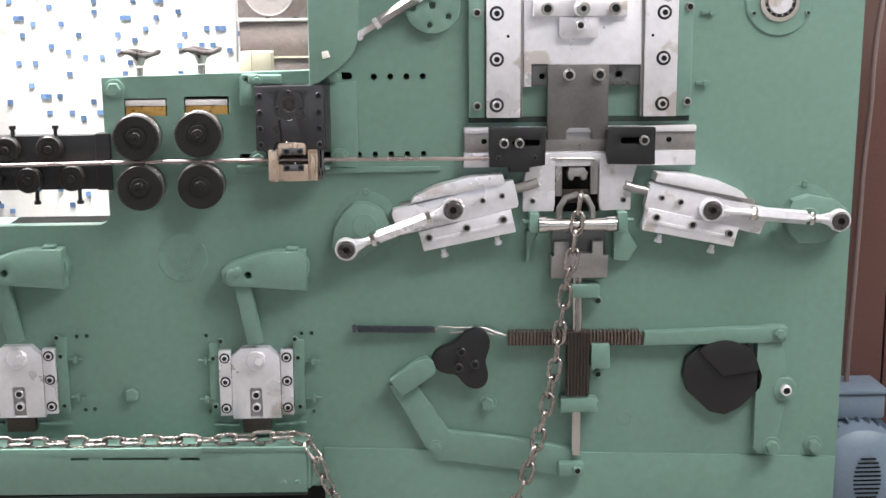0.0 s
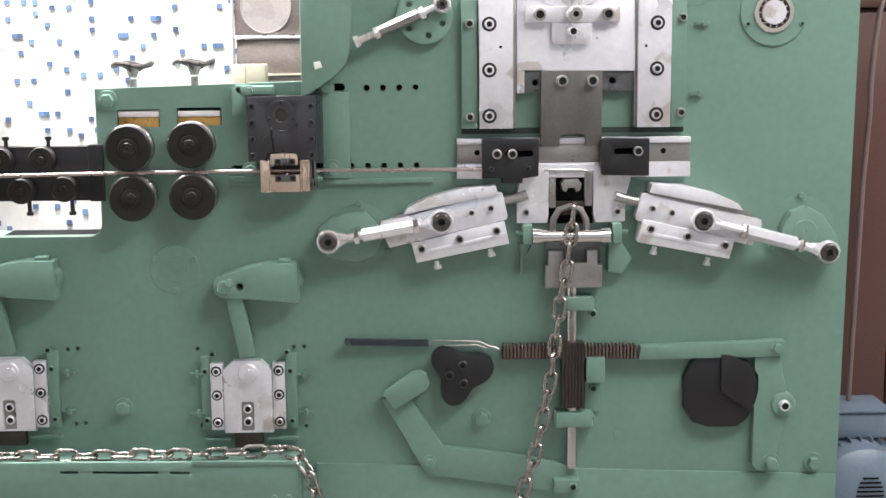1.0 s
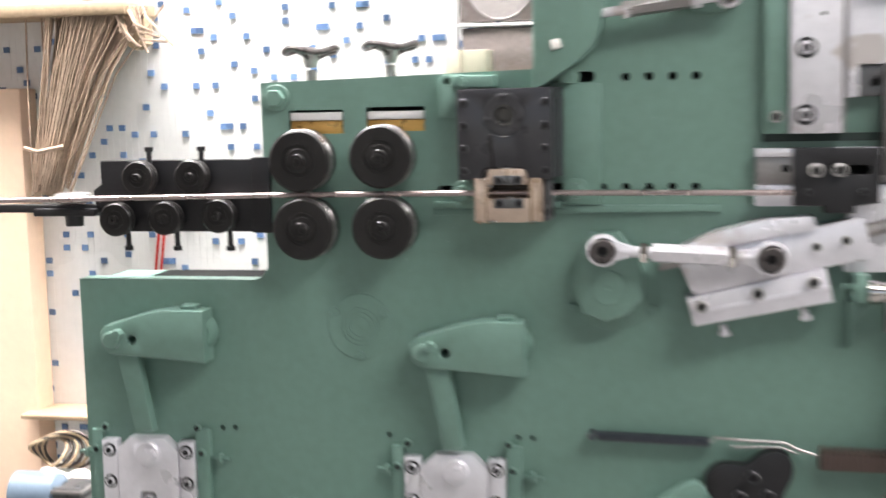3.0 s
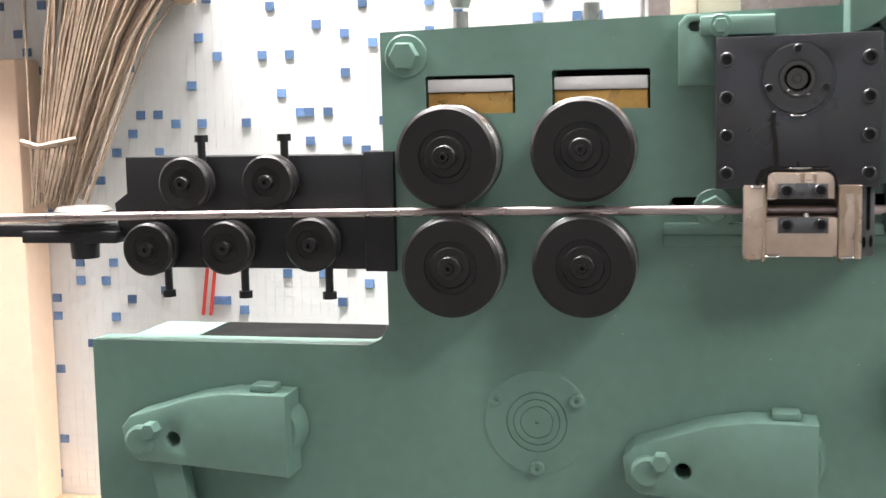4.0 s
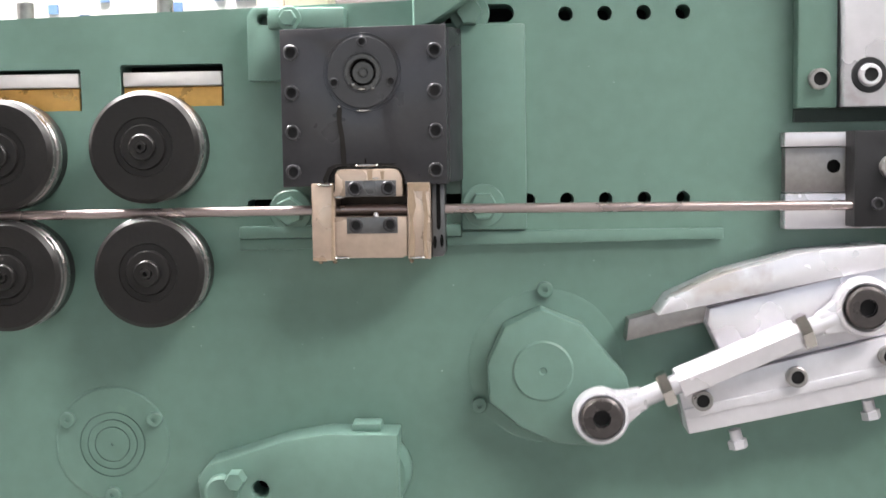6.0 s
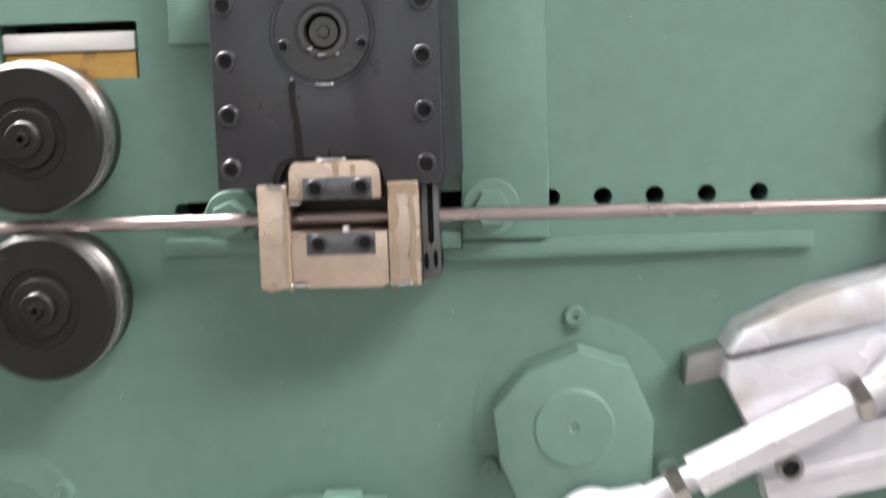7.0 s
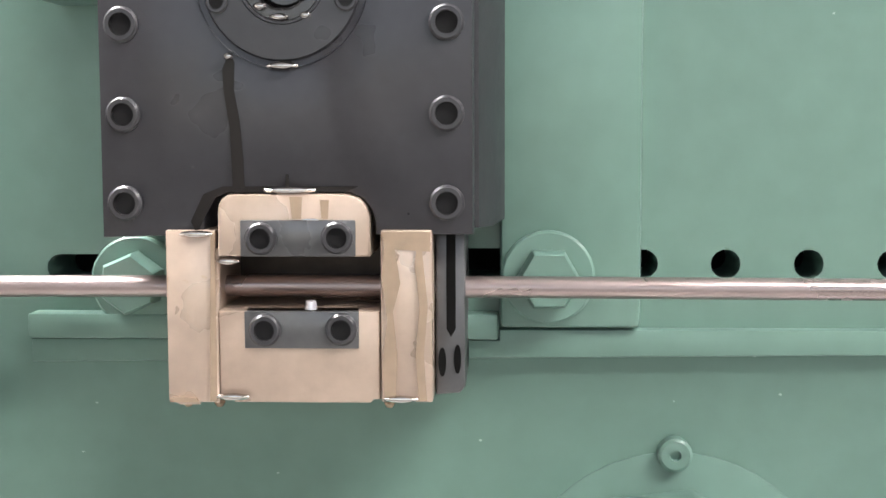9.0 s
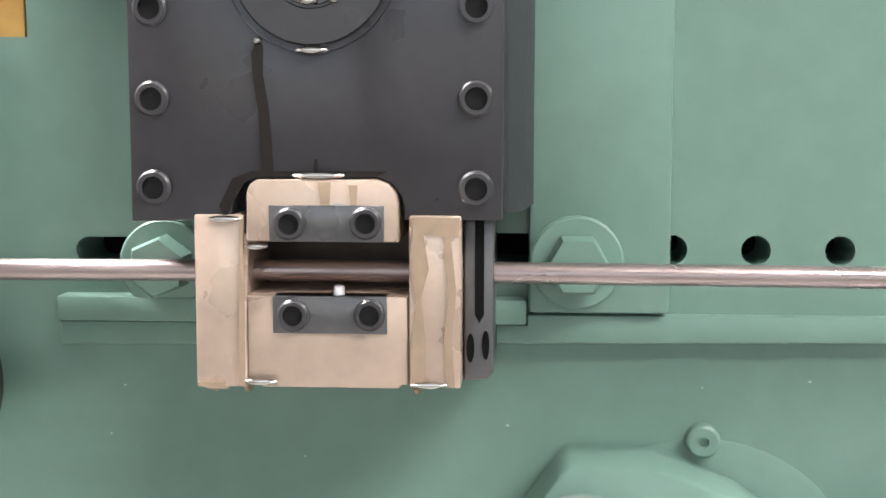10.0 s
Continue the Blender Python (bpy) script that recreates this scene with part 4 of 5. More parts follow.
bell = thing("bell_crank", "green bell crank lever hanging from the link arm", "lever", at=(0.612, 0, 0.82))
hp("lever", prism([(0.576, 0.907), (0.622, 0.909), (0.634, 0.85), (0.637, 0.81), (0.630, 0.775), (0.618, 0.71), (0.606, 0.693), (0.588, 0.692), (0.576, 0.704)], -0.018, -0.001, [], 0.002), GREEN, "", bell, (0.612, 0, 0.82))
hp("pivot_boss", lathe([(0, -0.022), (0.02, -0.022), (0.0225, -0.020), (0.0225, 0)], 30), GREEN, "", bell, (0.612, 0, 0.82)).location = (0.018, 0, -0.002)
screws(bell, SOCKET_STEEL, [(0.018, -0.0225, -0.002)], 1.1)

lev = thing("bent_lever", "bent green lever with a follower block", "lever", at=(0.0, 0, 0.75))
VO = (0.0, 0, 0.75)
hp("arm", prism([(-0.104, 0.838), (-0.053, 0.842), (0.006, 0.747), (0.142, 0.728), (0.225, 0.711), (0.254, 0.700), (0.256, 0.657), (0.20, 0.659), (0.008, 0.690), (-0.012, 0.688), (-0.028, 0.702)], -0.016, -0.001, [], 0.0022), GREEN, "bent green flat bar", lev, VO)
hp("follower", prism([(-0.101, 0.851), (-0.049, 0.889), (-0.034, 0.893), (-0.022, 0.886), (-0.017, 0.870), (-0.023, 0.859), (-0.078, 0.823)], -0.034, -0.012, [], 0.002), GREEN, "green follower block", lev, VO)
screws(lev, HEX_GREEN, [(-0.018, -0.016, 0.718 - 0.75)], 0.85, "hex_bolt")

# rotating cams
camob = thing("lobed_cam", "blackened lobed steel cam", "cam", at=(0.036, -0.014, 0.885))
lobe = []
for k in range(48):
    a = 2 * math.pi * k / 48
    r_ = 0.049 + 0.013 * math.cos(3 * a) + 0.004 * math.cos(a)
    lobe.append((r_ * math.cos(a), r_ * math.sin(a)))
part("plate", prism(lobe, -0.012, 0.008, [], 0.0015), BLACK, camob)
screws(camob, SOCKET_BLACK, [(0.012, -0.012, 0.015), (-0.016, -0.012, 0.004), (0.004, -0.012, -0.018)], 0.9)
cam2 = thing("round_cam", "large blackened round steel cam plate", "cam", at=(0.513, -0.006, 0.847))
part("plate", prism([(r_ * math.cos(radians(d_)), r_ * math.sin(radians(d_))) for d_, r_ in [(0, 0.078), (18, 0.076), (38, 0.07), (62, 0.073), (85, 0.077), (108, 0.074), (130, 0.066), (152, 0.070), (175, 0.076), (200, 0.075), (225, 0.071), (248, 0.066), (272, 0.074), (295, 0.078), (318, 0.073), (340, 0.071)]], -0.012, 0.004, [], 0.002), BLACK, cam2)
part("sector", prism([(0.0, 0.0), (0.068 * math.cos(0.5), 0.068 * math.sin(0.5))] + [(0.068 * math.cos(0.5 + i * 0.2), 0.068 * math.sin(0.5 + i * 0.2)) for i in range(1, 12)], -0.019, -0.012, [], 0.0015), BLACK, cam2)

# ---- side hammers ----
AX = 0.2405
ANG = radians(13.0)


def hammer(side):
    """Guide blocks, sliding bar, rod and crank of one side arm; side -1 as built, 1 mirrored."""
    f = (lambda x: x) if side < 0 else (lambda x: 2 * AX - x)
    pl = lambda pts: [(f(x), z) for x, z in pts]
    base = thing("hammer_guide", "bright steel guide of a side hammer, screwed to the front", "guide", "hammer guides", (f(0.04), 0, 1.15))
    O = (f(0.04), 0, 1.15)
    lowb = hp("lower_block", prism(pl([(-0.046, 1.1275), (0.118, 1.1655), (0.127, 1.125), (-0.037, 1.0925)]), -0.040, 0.0, [], 0.0015), STEEL, "bright steel lower block", base, O)
    hp("step", prism(pl([(-0.041, 1.111), (0.1215, 1.146), (0.1235, 1.139), (-0.039, 1.104)]), -0.0415, -0.039, [], 0.0005), STEEL, "", base, O)
    hp("upper_cover", prism(pl([(-0.059, 1.1795), (-0.050, 1.192), (-0.012, 1.209), (0.045, 1.2235), (0.103, 1.228), (0.107, 1.213)]), -0.042, 0.0, [], 0.0008), STEEL, "bevelled bright steel cover", base, O)
    hp("under_plate", prism(pl([(-0.080, 1.158), (0.10, 1.199), (0.107, 1.213), (-0.059, 1.179), (-0.078, 1.174)]), -0.020, 0.0, [], 0.001), DULL, "", base, O)
    under(lowb, screws(base, SOCKET, [(f(x) - O[0], -0.0395, z - O[2]) for x, z in [(-0.028, 1.118), (0.039, 1.1345), (0.104, 1.149)]], 0.82))
    for x, z in [(-0.002, 1.092), (0.094, 1.113)]:
        b = hp("set_bolt", join(lathe([(0, 0), (0.0045, 0), (0.0045, 0.012), (0, 0.012)], 12), move(lathe([(0, 0), (0.007, 0), (0.007, 0.006), (0, 0.006)], 6), pose(0, 0.008, 0))), STEEL, "", base, O)
        b.matrix_basis = Matrix.Translation((f(x) - O[0], -0.026, z - O[2] + 0.001)) @ pose(0, 0, 0, 0, 13 * side, 0) @ pose(0, 0, 0, -90, 0, 0)
    a = ANG if side < 0 else math.pi - ANG
    u = Vector((math.cos(a), 0, math.sin(a)))
    p0 = Vector((0.010, -0.03, 1.168)) if side < 0 else Vector((0.482, -0.03, 1.160))
    sl = thing("hammer_slide", "bright steel sliding hammer bar with a rounded punch", "slide", "hammer slides", p0)
    turn = 13 if side < 0 else -13
    m = pose(0, 0, 0, 0, -turn, 0)
    d = 1 if side < 0 else -1
    bodyp = prism([(-0.100 * d, -0.026), (0.112 * d, -0.026), (0.116 * d, -0.020), (0.116 * d, 0.021), (0.110 * d, 0.024), (-0.104 * d, 0.022), (-0.108 * d, 0.012)], -0.006, 0.018, [], 0.0015)
    part("bar", move(bodyp, m), STEEL, sl, "bright steel bar")
    part("punch", move(tube([(0.112 * d, 0.004, 0.006), (0.140 * d, 0.004, 0.006), (0.152 * d, 0.004, 0.007), (0.158 * d, 0.004, 0.0075)], 0.0088, 14), m), DULL, sl, "dark oiled round punch")
    for x in (0.055, 0.09):
        v = m @ Vector((x * d, -0.006, 0.001))
        piece("screw", SOCKET, sl, v.x, v.y, v.z, 0, 0.62)
    # connecting rod, pivot at its crank end
    c = Vector((-0.1415, -0.008, 1.138)) if side < 0 else Vector((0.655, -0.008, 1.138))
    length = 0.201 if side < 0 else 0.2317
    rod = thing("connecting_rod", "bright steel connecting rod with a hexagon turnbuckle and eye ends", "rod", "connecting rods", (c.x, -0.045, c.z))
    for x, rr in ((0, 0.0205), (length, 0.0215)):
        e = part("eye", lathe([(rr * 0.74, 0.002), (rr * 0.74, -0.007), (rr * 0.82, -0.009), (rr * 0.93, -0.008), (rr, -0.004), (rr, 0.004), (rr * 0.9, 0.008), (rr * 0.74, 0.008)], 36), STEEL, rod, "bright steel eye end")
        e.location = (x, 0, 0)
        b = part("eye_bolt", eye_bolt(0.0152, 0.0064, -0.013, 0.006), BOLT, e, "dark socket head bolt")
    part("shank", tube([(0.017, 0, 0), (length - 0.018, 0, 0)], 0.0072, 14), STEEL, rod)
    part("neck", prism([(0.0158, 0.0125), (0.024, 0.0095), (0.033, 0.0074), (0.033, -0.0074), (0.024, -0.0095), (0.0158, -0.0125)], -0.006, 0.006, [], 0.0022), STEEL, rod)
    part("neck", prism([(length - 0.0168, 0.0125), (length - 0.025, 0.0095), (length - 0.033, 0.0074), (length - 0.033, -0.0074), (length - 0.025, -0.0095), (length - 0.0168, -0.0125)], -0.006, 0.006, [], 0.0022), STEEL, rod)
    bk = bmesh.new()
    tube([(0.060, 0, 0), (0.150, 0, 0)], 0.0125, 6, False, bk)
    for fc in bk.faces:
        fc.smooth = False
    tb = new("turnbuckle", mesh_of("turnbuckle", bk, STEEL))
    tb.parent = rod
    for x in (0.046, 0.152):
        part("lock_nut", move(lathe([(0, 0), (0.0125, 0), (0.0135, 0.002), (0.0135, 0.008), (0, 0.008)], 6), Matrix.Translation((x, 0, 0)) @ pose(0, 0, 0, 0, 0, -90)), CHROME, rod)
    # crank plate
    ck = thing("crank_plate", "green enamelled crank plate turning on its shaft", "crank", "crank plates", c)
    part("plate", prism([(-0.036, -0.020), (-0.018, -0.042), (0.012, -0.044), (0.040, -0.038), (0.068, -0.020), (0.070, 0.016), (0.052, 0.032), (0.004, 0.044), (-0.028, 0.036), (-0.042, 0.010)], -0.022, 0.004, [], 0.003), GREEN, ck)
    part("hub", lathe([(0, -0.0225), (0.002, -0.0225), (0.003, -0.0235), (0.021, -0.0235), (0.0225, -0.0222)], 36), GREEN, ck)
    return sl, rod, ck, p0, u, c, length


HAMMERS = [hammer(-1), hammer(1)]

# ---- ram ----
ram = thing("ram", "bright steel ram plate with a dark forming tool", "ram", at=(0.243, -0.018, 1.42))
MO = (0.243, -0.018, 1.42)
hp("slide_plate", prism([(0.141, 1.388), (0.155, 1.388), (0.155, 1.4265), (0.3495, 1.4265), (0.3495, 1.388), (0.347, 1.388), (0.347, 1.548), (0.141, 1.548)], -0.0185, -0.002, [], 0.0012), STEEL, "bright ground ram plate", ram, MO)
hp("tool_seat", prism([(0.1555, 1.389), (0.3490, 1.389), (0.3490, 1.4258), (0.1555, 1.4258)], -0.014, -0.003, [circle(0.1745, 1.4055, 0.0055), circle(0.310, 1.4085, 0.006)], 0.001), SIDE, "grey tool seat", ram, MO)
# Black sheet painted as the shade in the seat holes
hp("seat_back", box(0.160, 0.345, -0.004, -0.002, 1.392, 1.42, 0), HOLE_SHADE, "", ram, MO)
hp("tool", prism([(0.183, 1.4265), (0.290, 1.4265), (0.290, 1.2955), (0.262, 1.2955), (0.262, 1.310), (0.257, 1.316), (0.221, 1.316), (0.216, 1.310), (0.216, 1.2955), (0.183, 1.2955)], -0.0285, -0.004, [], 0.0012), mat("dark_tool_steel", (0.16, 0.148, 0.145), 0.42, 0.7, 0.14, 30, 0.06, 200), "dark steel forming tool", ram, MO)
screws(ram, SOCKET, [(x - 0.243, -0.0285 + 0.018, 1.409 - 1.42) for x in (0.2195, 0.2725)], 1.15)
cbar = hp("clamp_bar", box(0.156, 0.320, -0.030, -0.018, 1.509, 1.537, 0.002), STEEL, "bright clamp bar", ram, MO)
hp("lower_clamp", prism([(0.201, 1.478), (0.206, 1.472), (0.266, 1.472), (0.271, 1.478), (0.271, 1.5085), (0.201, 1.5085)], -0.030, -0.018, [], 0.0015), STEEL, "", ram, MO)
hp("clevis", prism([(0.203, 1.548), (0.203, 1.566), (0.213, 1.582), (0.228, 1.590), (0.248, 1.590), (0.263, 1.582), (0.272, 1.566), (0.272, 1.548), (0.272, 1.530), (0.203, 1.530)], -0.016, -0.003, [], 0.002), STEEL, "", ram, MO)
under(cbar, screws(ram, SOCKET, [(x - 0.243, -0.030 + 0.018, 1.523 - 1.42) for x in (0.180, 0.240, 0.298)], 1.2))
screws(ram, SOCKET_STEEL, [(0.238 - 0.243, -0.030 + 0.018, 1.494 - 1.42)], 0.95)

CRANK_TOP = Vector((0.232, -0.02, 1.615))
topc = thing("drive_crank", "large bright steel drive crank disc", "crank", at=CRANK_TOP)
part("disc", lathe([(0, -0.006), (0.03, -0.006), (0.033, -0.003), (0.082, -0.003), (0.085, 0), (0.085, 0.014)], 56), STEEL, topc)
part("crank_pin", lathe([(0, -0.014), (0.010, -0.014), (0.011, -0.012), (0.011, 0)], 20), STEEL, topc).location = (0.034, 0, 0)
LTOP = 0.125
toprod = thing("ram_rod", "bright steel ram rod with eye ends", "rod", at=(0.24, -0.042, 1.523))
for x in (0, LTOP):
    e = part("eye", lathe([(0, -0.006), (0.008, -0.006), (0.009, -0.008), (0.0135, -0.008), (0.0145, -0.006), (0.0145, 0.005), (0, 0.006)], 28), STEEL, toprod)
    e.location = (x, 0, 0)
for x in (0, LTOP):
    part("eye_bolt", eye_bolt(0.0118, 0.005, -0.015, -0.005), SCREW, toprod).location = (x, 0, 0)
part("shank", tube([(0.012, 0, 0), (0.03, 0, 0), (0.05, 0, 0), (LTOP - 0.01, 0, 0)], 0.007, 12), STEEL, toprod)
part("lock_nut", move(lathe([(0, 0), (0.011, 0), (0.011, 0.009), (0, 0.009)], 6), Matrix.Translation((0.025, 0, 0)) @ pose(0, 0, 0, 0, 0, -90)), STEEL, toprod)

# ---- upper side crank ----
FC = Vector((-0.018, -0.006, 1.522))
fl = thing("flange_crank", "round green flange crank with bolt holes", "crank", at=FC)
part("disc", prism(circle(0, 0, 0.049, 48), -0.010, 0.004, [circle(0.034 * math.cos(a), 0.034 * math.sin(a), 0.005, 12) for a in (1.9, 3.2, 4.3, 5.3)] + [circle(0, 0, 0.006, 12)], 0.002), GREEN, fl)
part("boss", lathe([(0, -0.016), (0.011, -0.016), (0.012, -0.015), (0.012, 0)], 20), GREEN, fl).location = (0.036, 0, 0)
LSR = 0.164
srod = thing("slender_rod", "slender bright steel rod with eye end and lock nut", "rod", at=(0, -0.03, 1.5))
part("eye", lathe([(0.009, 0.003), (0.009, -0.006), (0.0125, -0.007), (0.0155, -0.004), (0.0155, 0.004), (0.009, 0.006)], 28), STEEL, srod)
part("eye_bolt", eye_bolt(0.0095, 0.004, -0.011, 0.004), BOLT, srod)
part("shank", tube([(-LSR, 0, 0), (-0.013, 0, 0)], 0.0062, 12), STEEL, srod)
part("sleeve", tube([(-0.118, 0, 0), (-0.045, 0, 0)], 0.0098, 6), DULL, srod)
for x in (-0.042, -0.127, -LSR):
    part("lock_nut", move(lathe([(0, 0), (0.0115, 0), (0.0115, 0.009), (0, 0.009)], 6), Matrix.Translation((x, 0, 0)) @ pose(0, 0, 0, 0, 0, -90)), STEEL, srod)


# ---- lower press units ----
def press_unit(dx, dz):
    O = (-0.349 + dx, 0, 0.85 + dz)
    t = thing("press_unit", "bright steel press slide unit with green edges", "press unit", "press units", O)
    q = lambda n, bm, m, lab="": part(n, move(bm, Matrix.Translation((0.349, 0, -0.85))), m, t, lab)
    q("side_rail", box(-0.4165, -0.3945, -0.017, 0, 0.786, 0.9085, 0.001), STEEL, "bright steel side rail")
    q("side_rail", box(-0.3045, -0.2825, -0.017, 0, 0.786, 0.9085, 0.001), STEEL)
    q("edge", box(-0.434, -0.4175, -0.010, 0, 0.785, 0.921, 0.001), GREEN)
    q("edge", box(-0.2815, -0.262, -0.010, 0, 0.785, 0.925, 0.001), GREEN)
    q("slide", prism([(-0.3935, 0.780), (-0.3055, 0.780), (-0.3055, 0.895), (-0.3245, 0.914), (-0.3745, 0.914), (-0.3935, 0.897)], -0.0185, 0.0, [[(-0.3625, 0.782), (-0.3395, 0.782), (-0.3395, 0.834), (-0.3425, 0.838), (-0.3595, 0.838), (-0.3625, 0.834)]], 0.001), STEEL, "bright slide plate")
    q("slot_floor", box(-0.3625, -0.3395, -0.010, -0.004, 0.782, 0.838, 0), SCREW)
    q("tool", box(-0.377, -0.326, -0.016, 0, 0.752, 0.779, 0.001), RUST, "brown tool holder")
    q("foot_strip", box(-0.43, -0.385, -0.012, 0, 0.764, 0.768, 0), GREEN)
    q("foot_strip", box(-0.318, -0.262, -0.012, 0, 0.764, 0.768, 0), GREEN)
    piv = q("pivot", lathe([(0, -0.026), (0.016, -0.026), (0.018, -0.024), (0.018, -0.016)], 32), STEEL, "bright round pivot pin")
    piv.location = (0, 0, 0)
    piv.data.transform(Matrix.Translation((-0.349, 0, 0.85)) @ Matrix.Translation((0.001, 0, 0.042)))
    piv2 = q("pivot_nut", lathe([(0, -0.033), (0.008, -0.033), (0.0095, -0.030), (0.0095, -0.024)], 6), STEEL)
    piv2.data.transform(Matrix.Translation((-0.342, 0, 0.892)))
    spots = [(x + 0.349, -0.0165, z - 0.85) for x in (-0.4055, -0.2935) for z in (0.895, 0.8505, 0.800)]
    screws(t, SOCKET_STEEL, [(x, y + 0.002, z) for x, y, z in spots], 0.72)
    for x, y, z in spots:
        piece("counterbore", RING, t, x, -0.0172, z)
    screws(t, SOCKET_STEEL, [(-0.002, -0.0095, -0.026), (-0.002, -0.0095, -0.05)], 0.9)
    screws(t, SOCKET_GREEN, [(x + 0.349, -0.0095, z - 0.85) for x, z in [(-0.4265, 0.894), (-0.4255, 0.803), (-0.273, 0.893), (-0.2715, 0.800), (-0.412, 0.926), (-0.278, 0.928)]], 0.62)
    for x, z in [(-0.441, 0.889), (-0.441, 0.815), (-0.247, 0.885), (-0.246, 0.814)]:
        st_ = q("stud", tube([(x - 0.013, -0.008, z), (x + 0.013, -0.008, z)], 0.003, 8), GREEN)
        q("stud_nut", box(x - 0.003, x + 0.003, -0.015, -0.002, z - 0.006, z + 0.006, 0.001), GREEN)
    arm = q("arm", prism([(-0.3835, 1.035), (-0.352, 1.035), (-0.334, 0.926), (-0.361, 0.922)], -0.030, -0.014, [], 0.005), GREEN, "green drop arm")
    capp = [(-0.402, 1.062), (-0.394, 1.072), (-0.38, 1.076), (-0.335, 1.090), (-0.306, 1.0945), (-0.253, 1.0935), (-0.2525, 1.023), (-0.33, 1.029), (-0.388, 1.033), (-0.400, 1.042)]
    q("rocker_cap", prism(capp, -0.038, -0.003, [circle(-0.3555, 1.053, 0.0062, 16)], 0.003), GREEN, "green rocker cap")
    # Black backing painted as the shade in the cap hole
    q("rocker_back", box(-0.365, -0.346, -0.008, -0.004, 1.044, 1.062, 0), HOLE_SHADE)
    q("rocker_boss", move(lathe([(0, -0.046), (0.010, -0.046), (0.0125, -0.044), (0.0125, -0.03)], 24), Matrix.Translation((-0.383, 0, 1.053))), GREEN)
    q("rocker_bolt", move(lathe([(0, -0.051), (0.0065, -0.051), (0.0075, -0.049), (0.0075, -0.036)], 6), Matrix.Translation((-0.372, 0, 1.062))), GREEN)
    q("rocker_barrel", move(lathe([(0, -0.026), (0.025, -0.026), (0.028, -0.022), (0.029, -0.002)], 36), Matrix.Translation((-0.274, 0, 1.060))), GREEN)
    q("rocker_lid", box(-0.288, -0.266, -0.030, -0.008, 1.0938, 1.100, 0.002), GREEN)
    return t


press_unit(0.005, 0)
press_unit(-0.4225, 0.010)

# ---- chain trough and chains ----
tr = thing("chain_trough", "long green steel trough carrying finished chain", "trough", at=(-0.55, 0, 0.692))
TO = (-0.55, 0, 0.68)
hp("front", prism([(-0.90, 0.655), (-0.253, 0.648), (-0.253, 0.733), (-0.90, 0.741)], -0.080, -0.074, [[(-0.672, 0.717), (-0.641, 0.717), (-0.641, 0.7215), (-0.672, 0.7215)], [(-0.615, 0.716), (-0.500, 0.714), (-0.500, 0.7185), (-0.615, 0.7205)], [(-0.478, 0.713), (-0.444, 0.7125), (-0.444, 0.717), (-0.478, 0.7175)]], 0.0008), GREEN, "green trough front sheet", tr, TO)
hp("floor", prism([(-0.90, 0.729), (-0.253, 0.722), (-0.253, 0.726), (-0.90, 0.733)], -0.074, -0.001, [], 0), GREEN, "", tr, TO)
# Underside takes the darkened green as its shade
hp("bottom", box(-0.90, -0.253, -0.074, -0.001, 0.640, 0.648, 0.001), GREEN_SHADED, "", tr, TO)
hp("end_plate", box(-0.2528, -0.246, -0.078, -0.001, 0.655, 0.730, 0.001), GREEN, "", tr, TO)
hp("splice", prism([(-0.44, 0.729), (-0.2535, 0.727), (-0.2535, 0.735), (-0.44, 0.738)], -0.083, -0.0805, [], 0.0005), GREEN, "", tr, TO)
for x in (-0.295, -0.270):
    hp("bolt", lathe([(0, -0.004), (0.004, -0.004), (0.005, 0)], 12), GREEN, "", tr, TO).location = (x + 0.55, -0.080, 0.668 - 0.68)
# Thin black sheets painted as the shade in the gap underneath
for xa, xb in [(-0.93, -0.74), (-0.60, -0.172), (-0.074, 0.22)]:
    hp("under_gap", box(xa, xb, -0.0036, -0.0031, 0.60, 0.629 if xb < -0.1 else 0.621, 0), HOLE_SHADE, "", tr, TO)

LINK_ME = mesh_of("link", tube(stadium(0.041, 0.020), 0.0036, 8, True), LINK)


def chain(name, label, path, tilt=35.0, slack=0.004, seed=1):
    """Links laid along a line of points, each turned a quarter from the last."""
    rng = random.Random(seed)
    pts = [Vector(p) for p in path]
    t = thing(name, label, "chain", at=pts[0])
    pitch, i = 0.0335, 0
    seg, left = 0, 0.0
    pos, run = pts[0].copy(), []
    total = sum((b - a).length for a, b in zip(pts, pts[1:]))
    d = 0.0
    while d < total:
        acc = 0.0
        for a, b in zip(pts, pts[1:]):
            ln = (b - a).length
            if acc + ln >= d:
                run.append((a.lerp(b, (d - acc) / ln), (b - a).normalized()))
                break
            acc += ln
        d += pitch
    for i, (p, dr) in enumerate(run):
        side = Vector((0, -1, 0)) if abs(dr.z) > 0.5 else Vector((0, -0.8, 0.6))
        m = frame_of(dr, side)
        ang = (tilt if i % 2 else tilt - 90) + rng.uniform(-14, 14)
        ob = new("link", LINK_ME)
        ob.parent = t
        ob.matrix_basis = Matrix.Translation(p - pts[0] + Vector((0, rng.uniform(-slack, slack), rng.uniform(-slack, slack) * 0.4))) @ m @ pose(0, 0, 0, ang, rng.uniform(-4, 4), 0)
    return t


hang = chain("hanging_chain", "bright new chain hanging from the forming die", [(0.238, -0.052, 1.176), (0.232, -0.055, 1.13), (0.226, -0.058, 1.085), (0.215, -0.060, 1.03), (0.206, -0.062, 0.965), (0.196, -0.064, 0.885), (0.181, -0.066, 0.808), (0.163, -0.068, 0.735), (0.142, -0.070, 0.672), (0.110, -0.072, 0.585)], 20, 0.001, 3)
